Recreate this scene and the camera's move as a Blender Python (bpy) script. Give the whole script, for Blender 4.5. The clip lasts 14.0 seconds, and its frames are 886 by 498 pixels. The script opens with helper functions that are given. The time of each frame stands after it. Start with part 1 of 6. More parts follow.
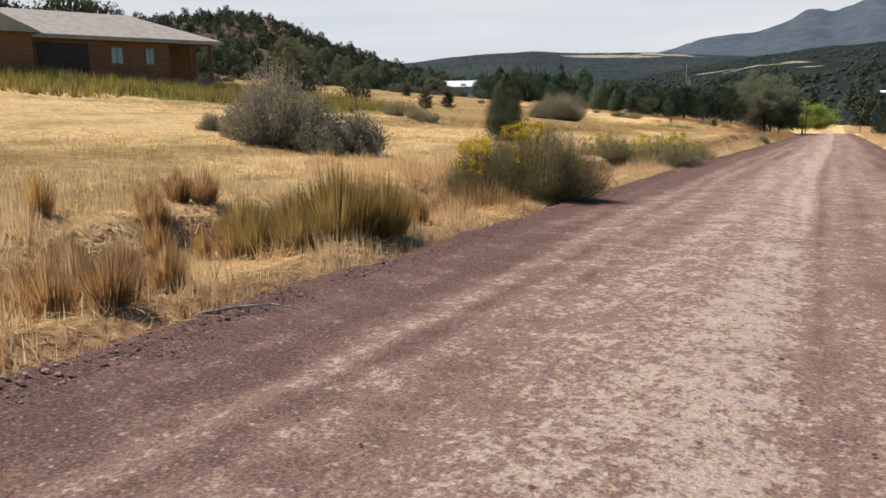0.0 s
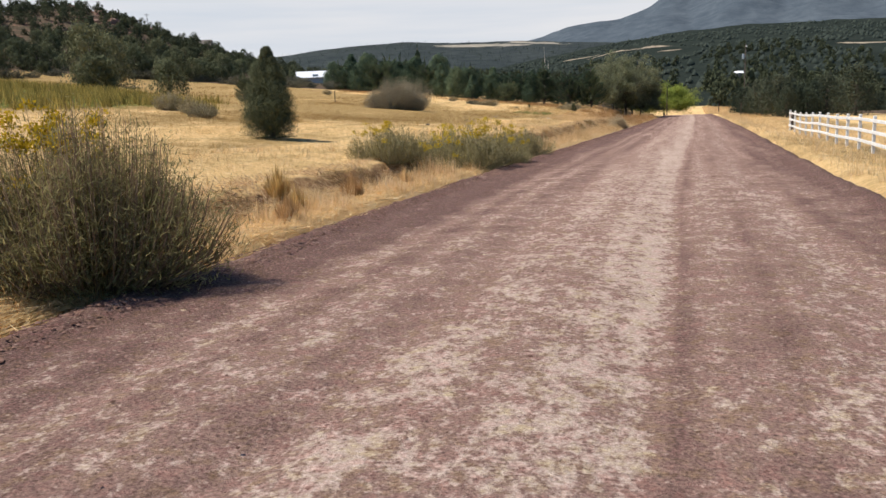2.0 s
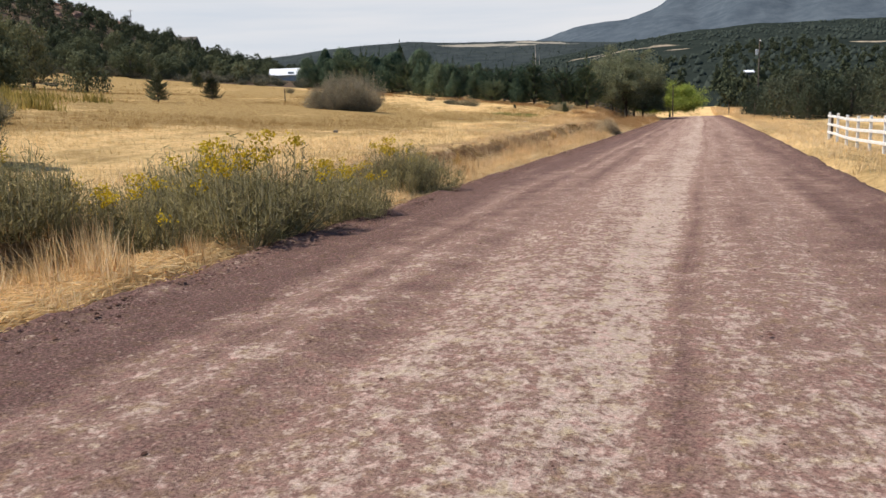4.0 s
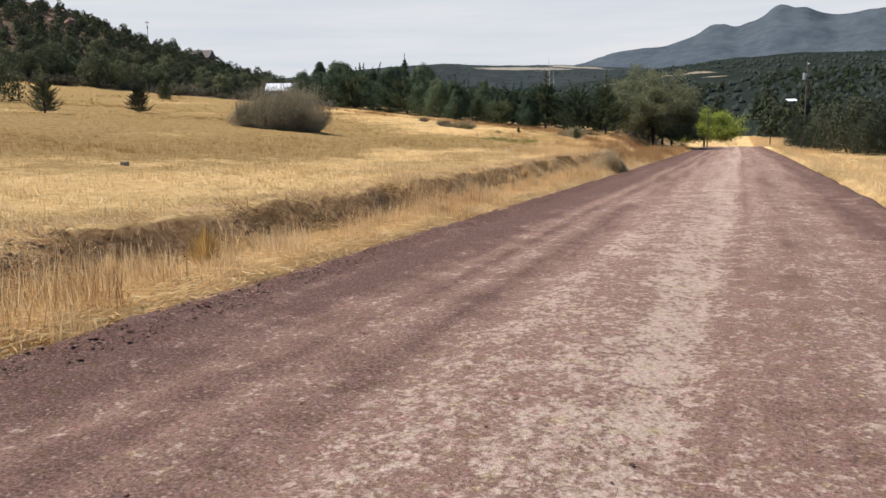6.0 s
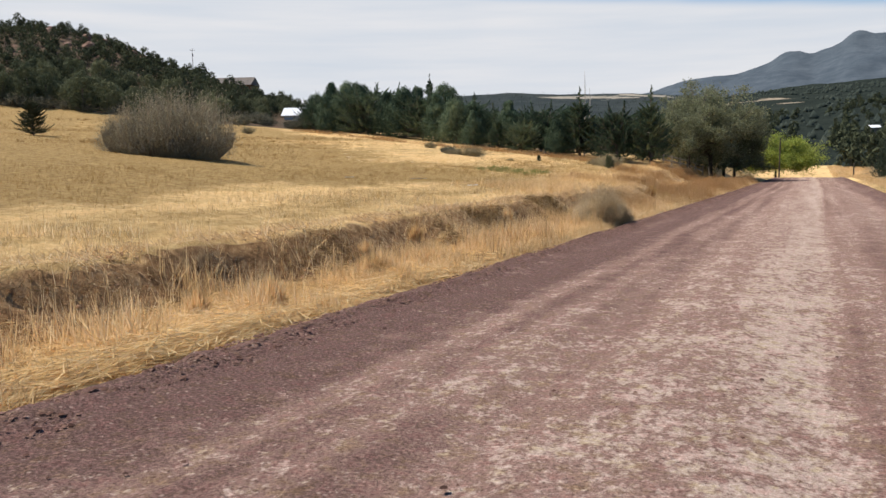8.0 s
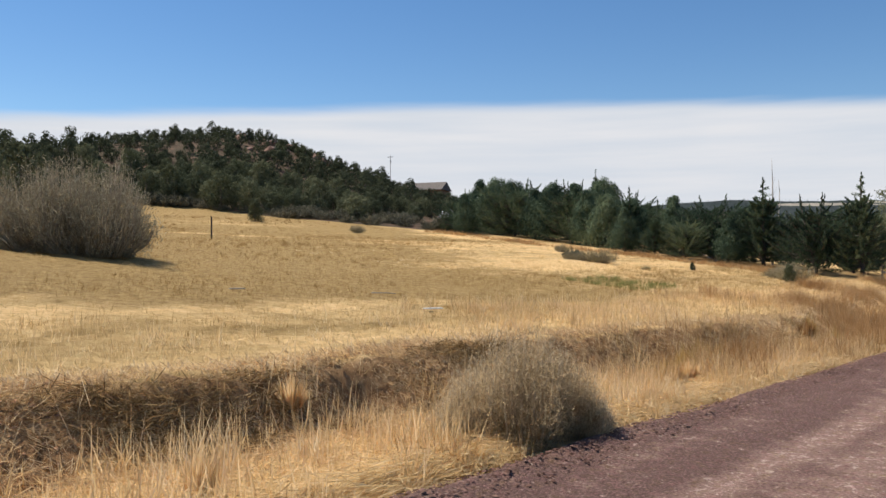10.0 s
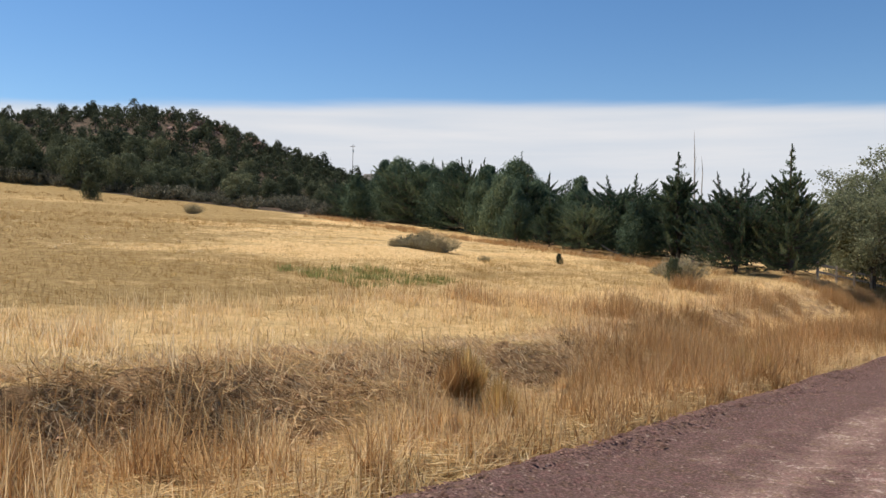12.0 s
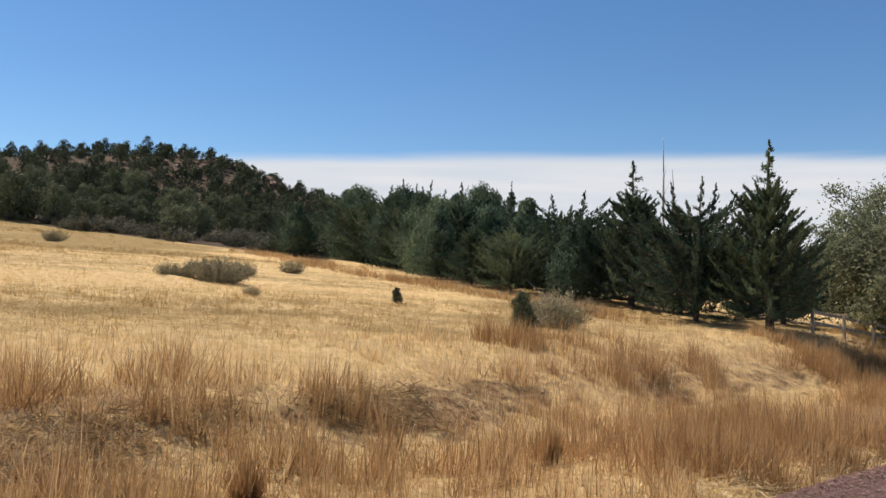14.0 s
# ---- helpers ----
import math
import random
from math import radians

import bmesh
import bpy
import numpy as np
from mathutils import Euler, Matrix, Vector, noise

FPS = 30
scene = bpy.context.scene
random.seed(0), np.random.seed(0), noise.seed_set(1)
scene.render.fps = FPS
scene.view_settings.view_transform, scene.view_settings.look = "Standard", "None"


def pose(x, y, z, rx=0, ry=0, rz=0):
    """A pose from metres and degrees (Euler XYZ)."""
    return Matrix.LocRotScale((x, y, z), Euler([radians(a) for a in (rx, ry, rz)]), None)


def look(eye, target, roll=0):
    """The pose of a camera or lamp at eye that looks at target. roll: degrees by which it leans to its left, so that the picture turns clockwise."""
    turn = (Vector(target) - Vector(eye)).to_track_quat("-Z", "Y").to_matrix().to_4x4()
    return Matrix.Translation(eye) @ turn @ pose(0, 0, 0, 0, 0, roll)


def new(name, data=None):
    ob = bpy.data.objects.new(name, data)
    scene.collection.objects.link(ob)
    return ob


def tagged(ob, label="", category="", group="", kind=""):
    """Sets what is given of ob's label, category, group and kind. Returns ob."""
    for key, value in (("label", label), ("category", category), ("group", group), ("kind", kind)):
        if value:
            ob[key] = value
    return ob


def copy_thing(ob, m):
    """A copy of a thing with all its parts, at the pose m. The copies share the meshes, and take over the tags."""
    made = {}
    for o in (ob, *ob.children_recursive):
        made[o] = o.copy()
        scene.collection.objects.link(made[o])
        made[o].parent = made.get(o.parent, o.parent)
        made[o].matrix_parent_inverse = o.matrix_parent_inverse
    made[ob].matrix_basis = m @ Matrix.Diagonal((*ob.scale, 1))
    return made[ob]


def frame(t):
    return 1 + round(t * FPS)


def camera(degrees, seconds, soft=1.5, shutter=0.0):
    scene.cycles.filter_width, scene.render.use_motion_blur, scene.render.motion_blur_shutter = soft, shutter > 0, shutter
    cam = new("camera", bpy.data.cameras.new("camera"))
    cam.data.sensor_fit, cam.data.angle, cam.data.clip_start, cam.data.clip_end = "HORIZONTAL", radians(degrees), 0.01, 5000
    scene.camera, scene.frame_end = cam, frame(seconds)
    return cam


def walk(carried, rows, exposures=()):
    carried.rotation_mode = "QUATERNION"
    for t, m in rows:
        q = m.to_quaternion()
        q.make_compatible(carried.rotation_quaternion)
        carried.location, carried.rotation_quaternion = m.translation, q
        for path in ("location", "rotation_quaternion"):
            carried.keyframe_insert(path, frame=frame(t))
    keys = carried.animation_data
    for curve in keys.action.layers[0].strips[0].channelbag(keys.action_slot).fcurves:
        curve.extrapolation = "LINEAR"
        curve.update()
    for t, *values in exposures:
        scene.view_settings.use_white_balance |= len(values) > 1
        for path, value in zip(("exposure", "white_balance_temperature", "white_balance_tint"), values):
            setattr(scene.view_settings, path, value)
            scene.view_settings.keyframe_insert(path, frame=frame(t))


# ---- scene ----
# ---- camera: seconds, eye, then yaw to the left of +y, pitch up and roll, in degrees ----
cam = camera(58.0, 14.0)
PATH = [
    (0, 0.000, 0.000, 1.566, 25.08, -10.29, -0.79),
    (0.5, 0.006, 2.381, 1.462, 19.56, -9.43, -3.74),
    (1, 0.061, 4.924, 1.383, 16.56, -9.64, -3.19),
    (1.5, 0.093, 7.475, 1.277, 16.52, -10.63, -2.38),
    (2, 0.106, 10.123, 1.176, 16.74, -11.08, -2.52),
    (2.5, 0.114, 12.954, 1.095, 16.44, -11.55, -2.12),
    (3, 0.106, 15.909, 1.015, 16.44, -11.82, -1.97),
    (3.5, 0.189, 19.142, 0.922, 16.66, -11.62, -2.18),
    (3.7, 0.209, 20.428, 0.884, 16.88, -11.41, -2.31),
    (5.8, 0.440, 34.222, 0.554, 19.39, -9.39, -1.49),
    (6, 0.459, 35.570, 0.519, 19.47, -9.45, -0.99),
    (6.5, 0.527, 39.087, 0.420, 19.59, -9.68, -0.38),
    (7, 0.557, 42.715, 0.315, 20.00, -9.60, -0.26),
    (7.5, 0.477, 46.237, 0.199, 21.37, -8.84, -0.54),
    (8, 0.462, 49.865, 0.089, 24.15, -7.30, -1.07),
    (8.2, 0.475, 51.355, 0.044, 26.58, -6.14, -1.27),
    (10.3, 0.103, 66.249, -0.310, 39.57, 0.70, -0.10),
    (10.5, 0.082, 67.631, -0.368, 38.85, 0.38, 0.43),
    (11, 0.039, 71.103, -0.490, 37.34, -0.11, 1.33),
    (11.5, 0.031, 74.570, -0.599, 37.24, -0.15, 1.42),
    (12, 0.041, 78.225, -0.719, 38.85, 0.30, 0.86),
    (12.5, 0.011, 81.816, -0.890, 41.64, 1.30, 0.01),
    (13, -0.018, 85.354, -0.904, 46.01, 2.28, -0.90),
    (13.5, -0.000, 88.757, -0.994, 47.85, 2.72, -0.24),
    (14, -0.003, 92.137, -1.068, 44.60, 3.84, 1.71),
]


def aim(x, y, z, yaw, pitch, roll):
    a, b = radians(yaw), radians(pitch)
    way = Vector((-math.sin(a) * math.cos(b), math.cos(a) * math.cos(b), math.sin(b)))
    return look((x, y, z), Vector((x, y, z)) + way, roll)


walk(cam, [(t, aim(*row)) for t, *row in PATH], [(0.0, 0.3), (14.0, 0.3)])


# ---- sky and sun ----
SUN_LEFT, SUN_UP = 102.0, 57.0  # degrees to the left of +y, and above the horizon
world = bpy.data.worlds.new("sky")
scene.world = world
world.use_nodes = True
wn, wl = world.node_tree.nodes, world.node_tree.links
wn.clear()
sky = wn.new("ShaderNodeTexSky")
sky.sky_type, sky.sun_disc = "NISHITA", False
sky.sun_elevation, sky.sun_rotation = radians(SUN_UP), radians(-SUN_LEFT)
sky.air_density, sky.dust_density, sky.ozone_density, sky.altitude = 1.15, 0.05, 2.6, 1400
blue = wn.new("ShaderNodeBackground")
blue.inputs["Strength"].default_value = 0.094
clear = wn.new("ShaderNodeHueSaturation")
clear.inputs["Saturation"].default_value, clear.inputs["Hue"].default_value = 1.20, 0.502
wl.new(sky.outputs["Color"], clear.inputs["Color"])
wl.new(clear.outputs["Color"], blue.inputs["Color"])
# a sheet of high thin cloud over the far side of the valley; its straight front edge stands about ten degrees high
veil = wn.new("ShaderNodeBackground")
veil.inputs["Strength"].default_value = 0.66
where = wn.new("ShaderNodeTexCoord")
stretch = wn.new("ShaderNodeMapping")
stretch.inputs["Scale"].default_value = (2.0, 2.0, 26.0)
wl.new(where.outputs["Generated"], stretch.inputs["Vector"])
wisps = wn.new("ShaderNodeTexNoise")
wisps.inputs["Scale"].default_value, wisps.inputs["Detail"].default_value = 2.2, 5.0
wl.new(stretch.outputs["Vector"], wisps.inputs["Vector"])
tone = wn.new("ShaderNodeValToRGB")
tone.color_ramp.elements[0].position, tone.color_ramp.elements[0].color = 0.3, (0.80, 0.86, 0.95, 1)
tone.color_ramp.elements[1].position, tone.color_ramp.elements[1].color = 0.7, (0.95, 0.96, 1.0, 1)
wl.new(wisps.outputs["Fac"], tone.inputs["Fac"])
wl.new(tone.outputs["Color"], veil.inputs["Color"])
lift = wn.new("ShaderNodeMath")
lift.operation = "MULTIPLY_ADD"
lift.inputs[1].default_value, lift.inputs[2].default_value = 0.018, -0.009
wl.new(wisps.outputs["Fac"], lift.inputs[0])
level = wn.new("ShaderNodeMath")
level.operation = "ADD"
front = wn.new("ShaderNodeVectorMath")
front.operation = "DOT_PRODUCT"
front.inputs[1].default_value = (0.1063, -0.1518, 1.0)
wl.new(where.outputs["Generated"], front.inputs[0])
wl.new(front.outputs["Value"], level.inputs[0])
wl.new(lift.outputs[0], level.inputs[1])
edge = wn.new("ShaderNodeMapRange")
edge.interpolation_type = "SMOOTHSTEP"
for key, value in (("From Min", -0.010), ("From Max", 0.010), ("To Min", 0.0), ("To Max", 1.0)):
    edge.inputs[key].default_value = value
wl.new(level.outputs[0], edge.inputs["Value"])
both = wn.new("ShaderNodeMixShader")
wl.new(edge.outputs["Result"], both.inputs["Fac"])
wl.new(veil.outputs[0], both.inputs[1])
wl.new(blue.outputs[0], both.inputs[2])
out = wn.new("ShaderNodeOutputWorld")
wl.new(both.outputs[0], out.inputs["Surface"])

sun = new("sun", bpy.data.lights.new("sun", "SUN"))
sun.data.energy, sun.data.angle, sun.data.color = 5.0, radians(0.5), (1.0, 0.945, 0.86)
a, b = radians(SUN_LEFT), radians(SUN_UP)
sun.matrix_world = look((-60, 60, 90), Vector((-60, 60, 90)) - Vector((-math.sin(a) * math.cos(b), math.cos(a) * math.cos(b), math.sin(b))))


# ---- materials ----
class Nodes:
    """A small helper for wiring a material's nodes."""

    def __init__(self, name):
        self.material = bpy.data.materials.new(name)
        self.material.use_nodes = True
        self.tree = self.material.node_tree
        self.tree.nodes.clear()
        self.out = self.add("ShaderNodeOutputMaterial")

    def add(self, kind, **values):
        node = self.tree.nodes.new(kind)
        for key, value in values.items():
            node.inputs[key.replace("_", " ")].default_value = value
        return node

    def join(self, a, b):
        self.tree.links.new(a, b)

    def place(self, scale=(1, 1, 1), source=None):
        m = self.add("ShaderNodeMapping", Scale=scale)
        self.join(source or self.add("ShaderNodeNewGeometry").outputs["Position"], m.inputs["Vector"])
        return m.outputs["Vector"]

    def noise(self, scale, detail=4.0, at=None, rough=0.55):
        n = self.add("ShaderNodeTexNoise", Scale=scale, Detail=detail, Roughness=rough)
        self.join(at or self.place(), n.inputs["Vector"])
        return n.outputs["Fac"]

    def ramp(self, fac, *stops):
        r = self.add("ShaderNodeValToRGB")
        e = r.color_ramp.elements
        while len(e) < len(stops):
            e.new(0.5)
        for k, (p, c) in zip(e, stops):
            k.position, k.color = p, (*c, 1) if isinstance(c, tuple) else (c, c, c, 1)
        self.join(fac, r.inputs["Fac"])
        return r.outputs["Color"]

    def mix(self, fac, a, b, kind="MIX"):
        m = self.tree.nodes.new("ShaderNodeMix")
        m.data_type, m.blend_type = "RGBA", kind
        for socket, value in ((m.inputs[0], fac), (m.inputs[6], a), (m.inputs[7], b)):
            if isinstance(value, (int, float)):
                socket.default_value = value
            elif isinstance(value, tuple):
                socket.default_value = (*value, 1)
            else:
                self.join(value, socket)
        return m.outputs[2]

    def sum(self, a, b, kind="ADD"):
        m = self.tree.nodes.new("ShaderNodeMath")
        m.operation = kind
        for socket, value in zip(m.inputs, (a, b)):
            if isinstance(value, (int, float)):
                socket.default_value = value
            else:
                self.join(value, socket)
        return m.outputs[0]

    def bump(self, height, strength=0.5, distance=0.02):
        b = self.add("ShaderNodeBump", Strength=strength, Distance=distance)
        self.join(height, b.inputs["Height"])
        return b.outputs["Normal"]

    def finish(self, colour, rough=0.9, normal=None, metal=0.0, backlit=0.0, specular=0.3):
        p = self.add("ShaderNodeBsdfPrincipled", Roughness=rough, Metallic=metal)
        p.inputs["Specular IOR Level"].default_value = specular
        if isinstance(colour, tuple):
            p.inputs["Base Color"].default_value = (*colour, 1)
        else:
            self.join(colour, p.inputs["Base Color"])
        if normal:
            self.join(normal, p.inputs["Normal"])
        shade = p.outputs[0]
        if backlit:
            t = self.add("ShaderNodeBsdfTranslucent")
            if isinstance(colour, tuple):
                t.inputs["Color"].default_value = (*colour, 1)
            else:
                self.join(colour, t.inputs["Color"])
            m = self.add("ShaderNodeMixShader", Fac=backlit)
            self.join(shade, m.inputs[1])
            self.join(t.outputs[0], m.inputs[2])
            shade = m.outputs[0]
        self.join(shade, self.out.inputs["Surface"])
        return self.material


def plain(name, dark, light, scale=6.0, rough=0.85, bump=0.3, metal=0.0, stretch=(1, 1, 1), depth=0.01):
    """A painted, wooden or metal surface with grain and larger wear."""
    n = Nodes(name)
    at = n.place(stretch)
    fine, broad = n.noise(scale * 6, 5, at), n.noise(scale, 3, at)
    mixed = n.sum(n.sum(fine, 0.5, "MULTIPLY"), n.sum(broad, 0.5, "MULTIPLY"))
    return n.finish(n.ramp(mixed, (0.36, dark), (0.62, light)), rough, n.bump(fine, bump, depth), metal)


def leafy(name, *stops, backlit=0.3, broad=0.5, rough=0.7, stretch=(1, 1, 1), odd=0.24, mine=0.45, area=0.6, uncut=0.0):
    """Leaves, needles or blades: each piece has its own tint, and patches of the plants differ."""
    n = Nodes(name)
    own = n.add("ShaderNodeNewGeometry").outputs["Random Per Island"]
    thing = n.add("ShaderNodeObjectInfo").outputs["Random"]
    patch = n.noise(broad, 5, n.place(stretch))
    fac = n.sum(n.sum(n.sum(own, mine, "MULTIPLY"), n.sum(patch, area, "MULTIPLY")), n.sum(n.sum(thing, odd, "MULTIPLY"), -0.55 * odd))
    if uncut:
        kind = n.add("ShaderNodeAttribute")
        kind.attribute_name = "uncut"
        fac = n.sum(fac, n.sum(kind.outputs["Fac"], -uncut, "MULTIPLY"))
    return n.finish(n.ramp(fac, *stops), rough + 0.15, None, 0.0, backlit, 0.06)


def road_surface():
    n = Nodes("red_cinder_gravel")
    uv = n.add("ShaderNodeUVMap").outputs["UV"]
    split = n.add("ShaderNodeSeparateXYZ")
    n.join(uv, split.inputs["Vector"])
    # wheel tracks: how much pale dust lies across the road, from its left edge to its right
    across = n.add("ShaderNodeMapRange")
    for key, value in (("From Min", -4.0), ("From Max", 4.0)):
        across.inputs[key].default_value = value
    bend = n.sum(n.noise(1.0, 2, n.place((0.25, 0.06, 1))), -0.5)
    n.join(n.sum(split.outputs["X"], n.sum(bend, 0.8, "MULTIPLY"), "SUBTRACT"), across.inputs["Value"])
    lanes = n.ramp(across.outputs["Result"], (0.0, 0.0), (0.17, 0.05), (0.225, 0.42), (0.26, 0.16), (0.30, 0.46), (0.335, 0.24), (0.385, 0.50), (0.45, 0.66), (0.52, 0.72), (0.555, 0.95), (0.60, 0.92), (0.63, 0.34), (0.66, 0.56), (0.71, 0.36), (0.78, 0.56), (0.84, 0.28), (0.92, 0.12), (1.0, 0.0))
    streak = n.noise(1.0, 5, n.place((2.2, 0.10, 1)))
    patch = n.noise(1.0, 4, n.place((1.7, 2.0, 1)), 0.6)
    flakes = n.noise(1.0, 7, n.place((8.5, 5.5, 1)), 0.72)
    spots = n.noise(1.0, 5, n.place((17, 15, 1)), 0.75)
    dust = n.sum(n.sum(n.sum(patch, 1.0, "MULTIPLY"), n.sum(streak, 0.8, "MULTIPLY")), n.sum(n.sum(flakes, 1.9, "MULTIPLY"), n.sum(spots, 2.5, "MULTIPLY")))
    dust = n.sum(n.sum(dust, -3.41), n.sum(lanes, 0.74, "MULTIPLY"))
    grit = n.noise(42.0, 4, None, 0.8)
    stones = n.add("ShaderNodeTexVoronoi", Scale=24.0)
    n.join(n.place(), stones.inputs["Vector"])
    dark = n.ramp(grit, (0.32, (0.060, 0.031, 0.024)), (0.50, (0.134, 0.080, 0.067)), (0.70, (0.31, 0.188, 0.150)))
    brown = n.ramp(grit, (0.32, (0.112, 0.060, 0.044)), (0.50, (0.247, 0.156, 0.126)), (0.72, (0.44, 0.278, 0.210)))
    pale = n.ramp(grit, (0.30, (0.33, 0.218, 0.164)), (0.52, (0.522, 0.403, 0.328)), (0.72, (0.75, 0.613, 0.50)))
    packed = n.sum(n.sum(n.sum(patch, streak), 0.7, "MULTIPLY"), n.sum(n.sum(lanes, 0.9, "MULTIPLY"), -0.72))
    colour = n.mix(n.ramp(packed, (0.05, 0.0), (0.35, 1.0)), dark, brown)
    colour = n.mix(n.ramp(dust, (0.10, 0.0), (0.26, 0.45), (0.46, 0.90)), colour, pale)
    tint = n.ramp(n.noise(1.0, 5, n.place((9, 9, 1)), 0.7), (0.34, (1.08, 0.94, 0.94)), (0.5, (1.0, 1.0, 1.0)), (0.66, (0.97, 0.97, 0.76)))
    colour = n.mix(1.0, colour, tint, "MULTIPLY")
    flecks = n.ramp(stones.outputs["Distance"], (0.16, 1.0), (0.36, 0.0))
    own = n.add("ShaderNodeSeparateXYZ")
    n.join(stones.outputs["Color"], own.inputs["Vector"])
    colour = n.mix(n.sum(flecks, n.ramp(own.outputs["X"], (0.50, 0.0), (0.66, 0.80)), "MULTIPLY"), colour, n.mix(0.5, colour, n.ramp(own.outputs["Y"], (0.25, (0.03, 0.020, 0.020)), (0.55, (0.22, 0.130, 0.105)), (0.75, (0.62, 0.47, 0.37)))))
    rough = n.noise(16.0, 6, None, 0.75)
    return n.finish(colour, 0.95, n.bump(n.sum(n.sum(rough, 0.7, "MULTIPLY"), n.sum(grit, 0.3, "MULTIPLY")), 1.0, 0.042), specular=0.1)


def land_surface():
    n = Nodes("dry_grassland")
    zone = n.add("ShaderNodeAttribute")
    zone.attribute_name = "zone"
    rgb = n.add("ShaderNodeSeparateXYZ")
    n.join(zone.outputs["Vector"], rgb.inputs["Vector"])
    straw = n.noise(1.0, 6, n.place((5, 5, 5)), 0.7)
    swath = n.noise(1.0, 5, n.place((0.20, 0.035, 0.1)), 0.6)
    clump = n.noise(1.0, 5, n.place((0.8, 0.5, 0.8)), 0.6)
    fine = n.noise(40.0, 4, None, 0.75)
    gold = n.ramp(straw, (0.25, (0.44, 0.280, 0.115)), (0.5, (0.74, 0.490, 0.218)), (0.75, (0.87, 0.645, 0.345)))
    olive = n.ramp(straw, (0.25, (0.20, 0.126, 0.042)), (0.5, (0.372, 0.242, 0.096)), (0.75, (0.52, 0.366, 0.152)))
    kind = n.add("ShaderNodeAttribute")
    kind.attribute_name = "uncut"
    swath = n.sum(swath, n.sum(kind.outputs["Fac"], -0.20, "MULTIPLY"))
    grass = n.mix(n.ramp(n.sum(n.sum(swath, 0.7, "MULTIPLY"), n.sum(clump, 0.35, "MULTIPLY")), (0.46, 0.0), (0.60, 1.0)), olive, gold)
    soil = n.ramp(n.noise(6.0, 6, None, 0.75), (0.32, (0.15, 0.076, 0.034)), (0.52, (0.40, 0.235, 0.112)), (0.72, (0.68, 0.46, 0.24)))
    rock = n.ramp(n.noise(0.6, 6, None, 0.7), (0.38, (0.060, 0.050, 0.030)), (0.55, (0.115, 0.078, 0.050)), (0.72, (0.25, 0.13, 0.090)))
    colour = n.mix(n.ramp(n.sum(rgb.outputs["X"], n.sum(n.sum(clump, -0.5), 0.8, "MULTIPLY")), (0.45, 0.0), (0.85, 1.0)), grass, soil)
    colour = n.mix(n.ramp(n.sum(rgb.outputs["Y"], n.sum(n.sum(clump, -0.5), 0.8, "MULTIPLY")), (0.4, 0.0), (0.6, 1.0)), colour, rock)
    weeds = n.ramp(straw, (0.25, (0.07, 0.075, 0.015)), (0.55, (0.17, 0.17, 0.035)), (0.8, (0.33, 0.29, 0.06)))
    colour = n.mix(n.ramp(n.sum(rgb.outputs["Z"], n.sum(n.sum(clump, -0.5), 0.8, "MULTIPLY")), (0.4, 0.0), (0.6, 1.0)), colour, weeds)
    return n.finish(colour, 0.95, n.bump(n.sum(n.sum(fine, 0.4, "MULTIPLY"), n.sum(straw, 0.6, "MULTIPLY")), 0.9, 0.12), specular=0.1)


def slope_surface(name, dark, light, bare, spots, scale):
    """A wooded slope far off, with bare clearings: spots are (x, y, half width in x, half depth in y)."""
    n = Nodes(name)
    at = n.place()
    wood = n.noise(scale, 7, at, 0.7)
    big = n.noise(scale * 0.12, 4, at)
    colour = n.ramp(n.sum(n.sum(wood, 0.65, "MULTIPLY"), n.sum(big, 0.35, "MULTIPLY")), (0.38, dark), (0.62, light))
    tan = n.ramp(wood, (0.35, tuple(v * 0.7 for v in bare)), (0.6, bare))
    ragged = n.sum(n.sum(n.noise(scale * 0.6, 6, at, 0.7), -0.5), 3.6, "MULTIPLY")
    for x, y, w, d in spots:
        m = n.add("ShaderNodeMapping", Location=(-x / w, -y / d, 0), Scale=(1 / w, 1 / d, 0))
        n.join(n.add("ShaderNodeNewGeometry").outputs["Position"], m.inputs["Vector"])
        far = n.add("ShaderNodeVectorMath")
        far.operation = "LENGTH"
        n.join(m.outputs["Vector"], far.inputs[0])
        colour = n.mix(n.ramp(n.sum(far.outputs["Value"], ragged, "SUBTRACT"), (0.75, 1.0), (0.95, 0.0)), colour, tan)
    return n.finish(colour, 1.0, n.bump(wood, 1.0, 3.0), specular=0.0)


ROAD, LAND = road_surface(), land_surface()
# distance haze is tinted into the mountain's blue-grey base colour
MOUNTAIN = slope_surface("haze_tinted_mountain", (0.058, 0.073, 0.089), (0.098, 0.116, 0.132), (0.2, 0.22, 0.25), [], 0.018)
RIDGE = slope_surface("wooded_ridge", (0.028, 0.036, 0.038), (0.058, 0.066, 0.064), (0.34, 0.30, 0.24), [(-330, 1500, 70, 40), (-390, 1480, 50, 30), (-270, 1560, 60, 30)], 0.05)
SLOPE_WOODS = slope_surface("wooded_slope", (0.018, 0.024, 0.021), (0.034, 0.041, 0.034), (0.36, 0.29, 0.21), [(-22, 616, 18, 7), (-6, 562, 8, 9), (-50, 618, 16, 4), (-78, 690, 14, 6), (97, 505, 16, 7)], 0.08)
BARK = plain("grey_brown_bark", (0.045, 0.035, 0.028), (0.15, 0.12, 0.095), 5, 0.95, 0.9, stretch=(1, 1, 0.25), depth=0.03)
DEADWOOD = plain("bleached_dead_wood", (0.20, 0.17, 0.14), (0.46, 0.41, 0.35), 5, 0.9, 0.6, stretch=(1, 1, 0.2))
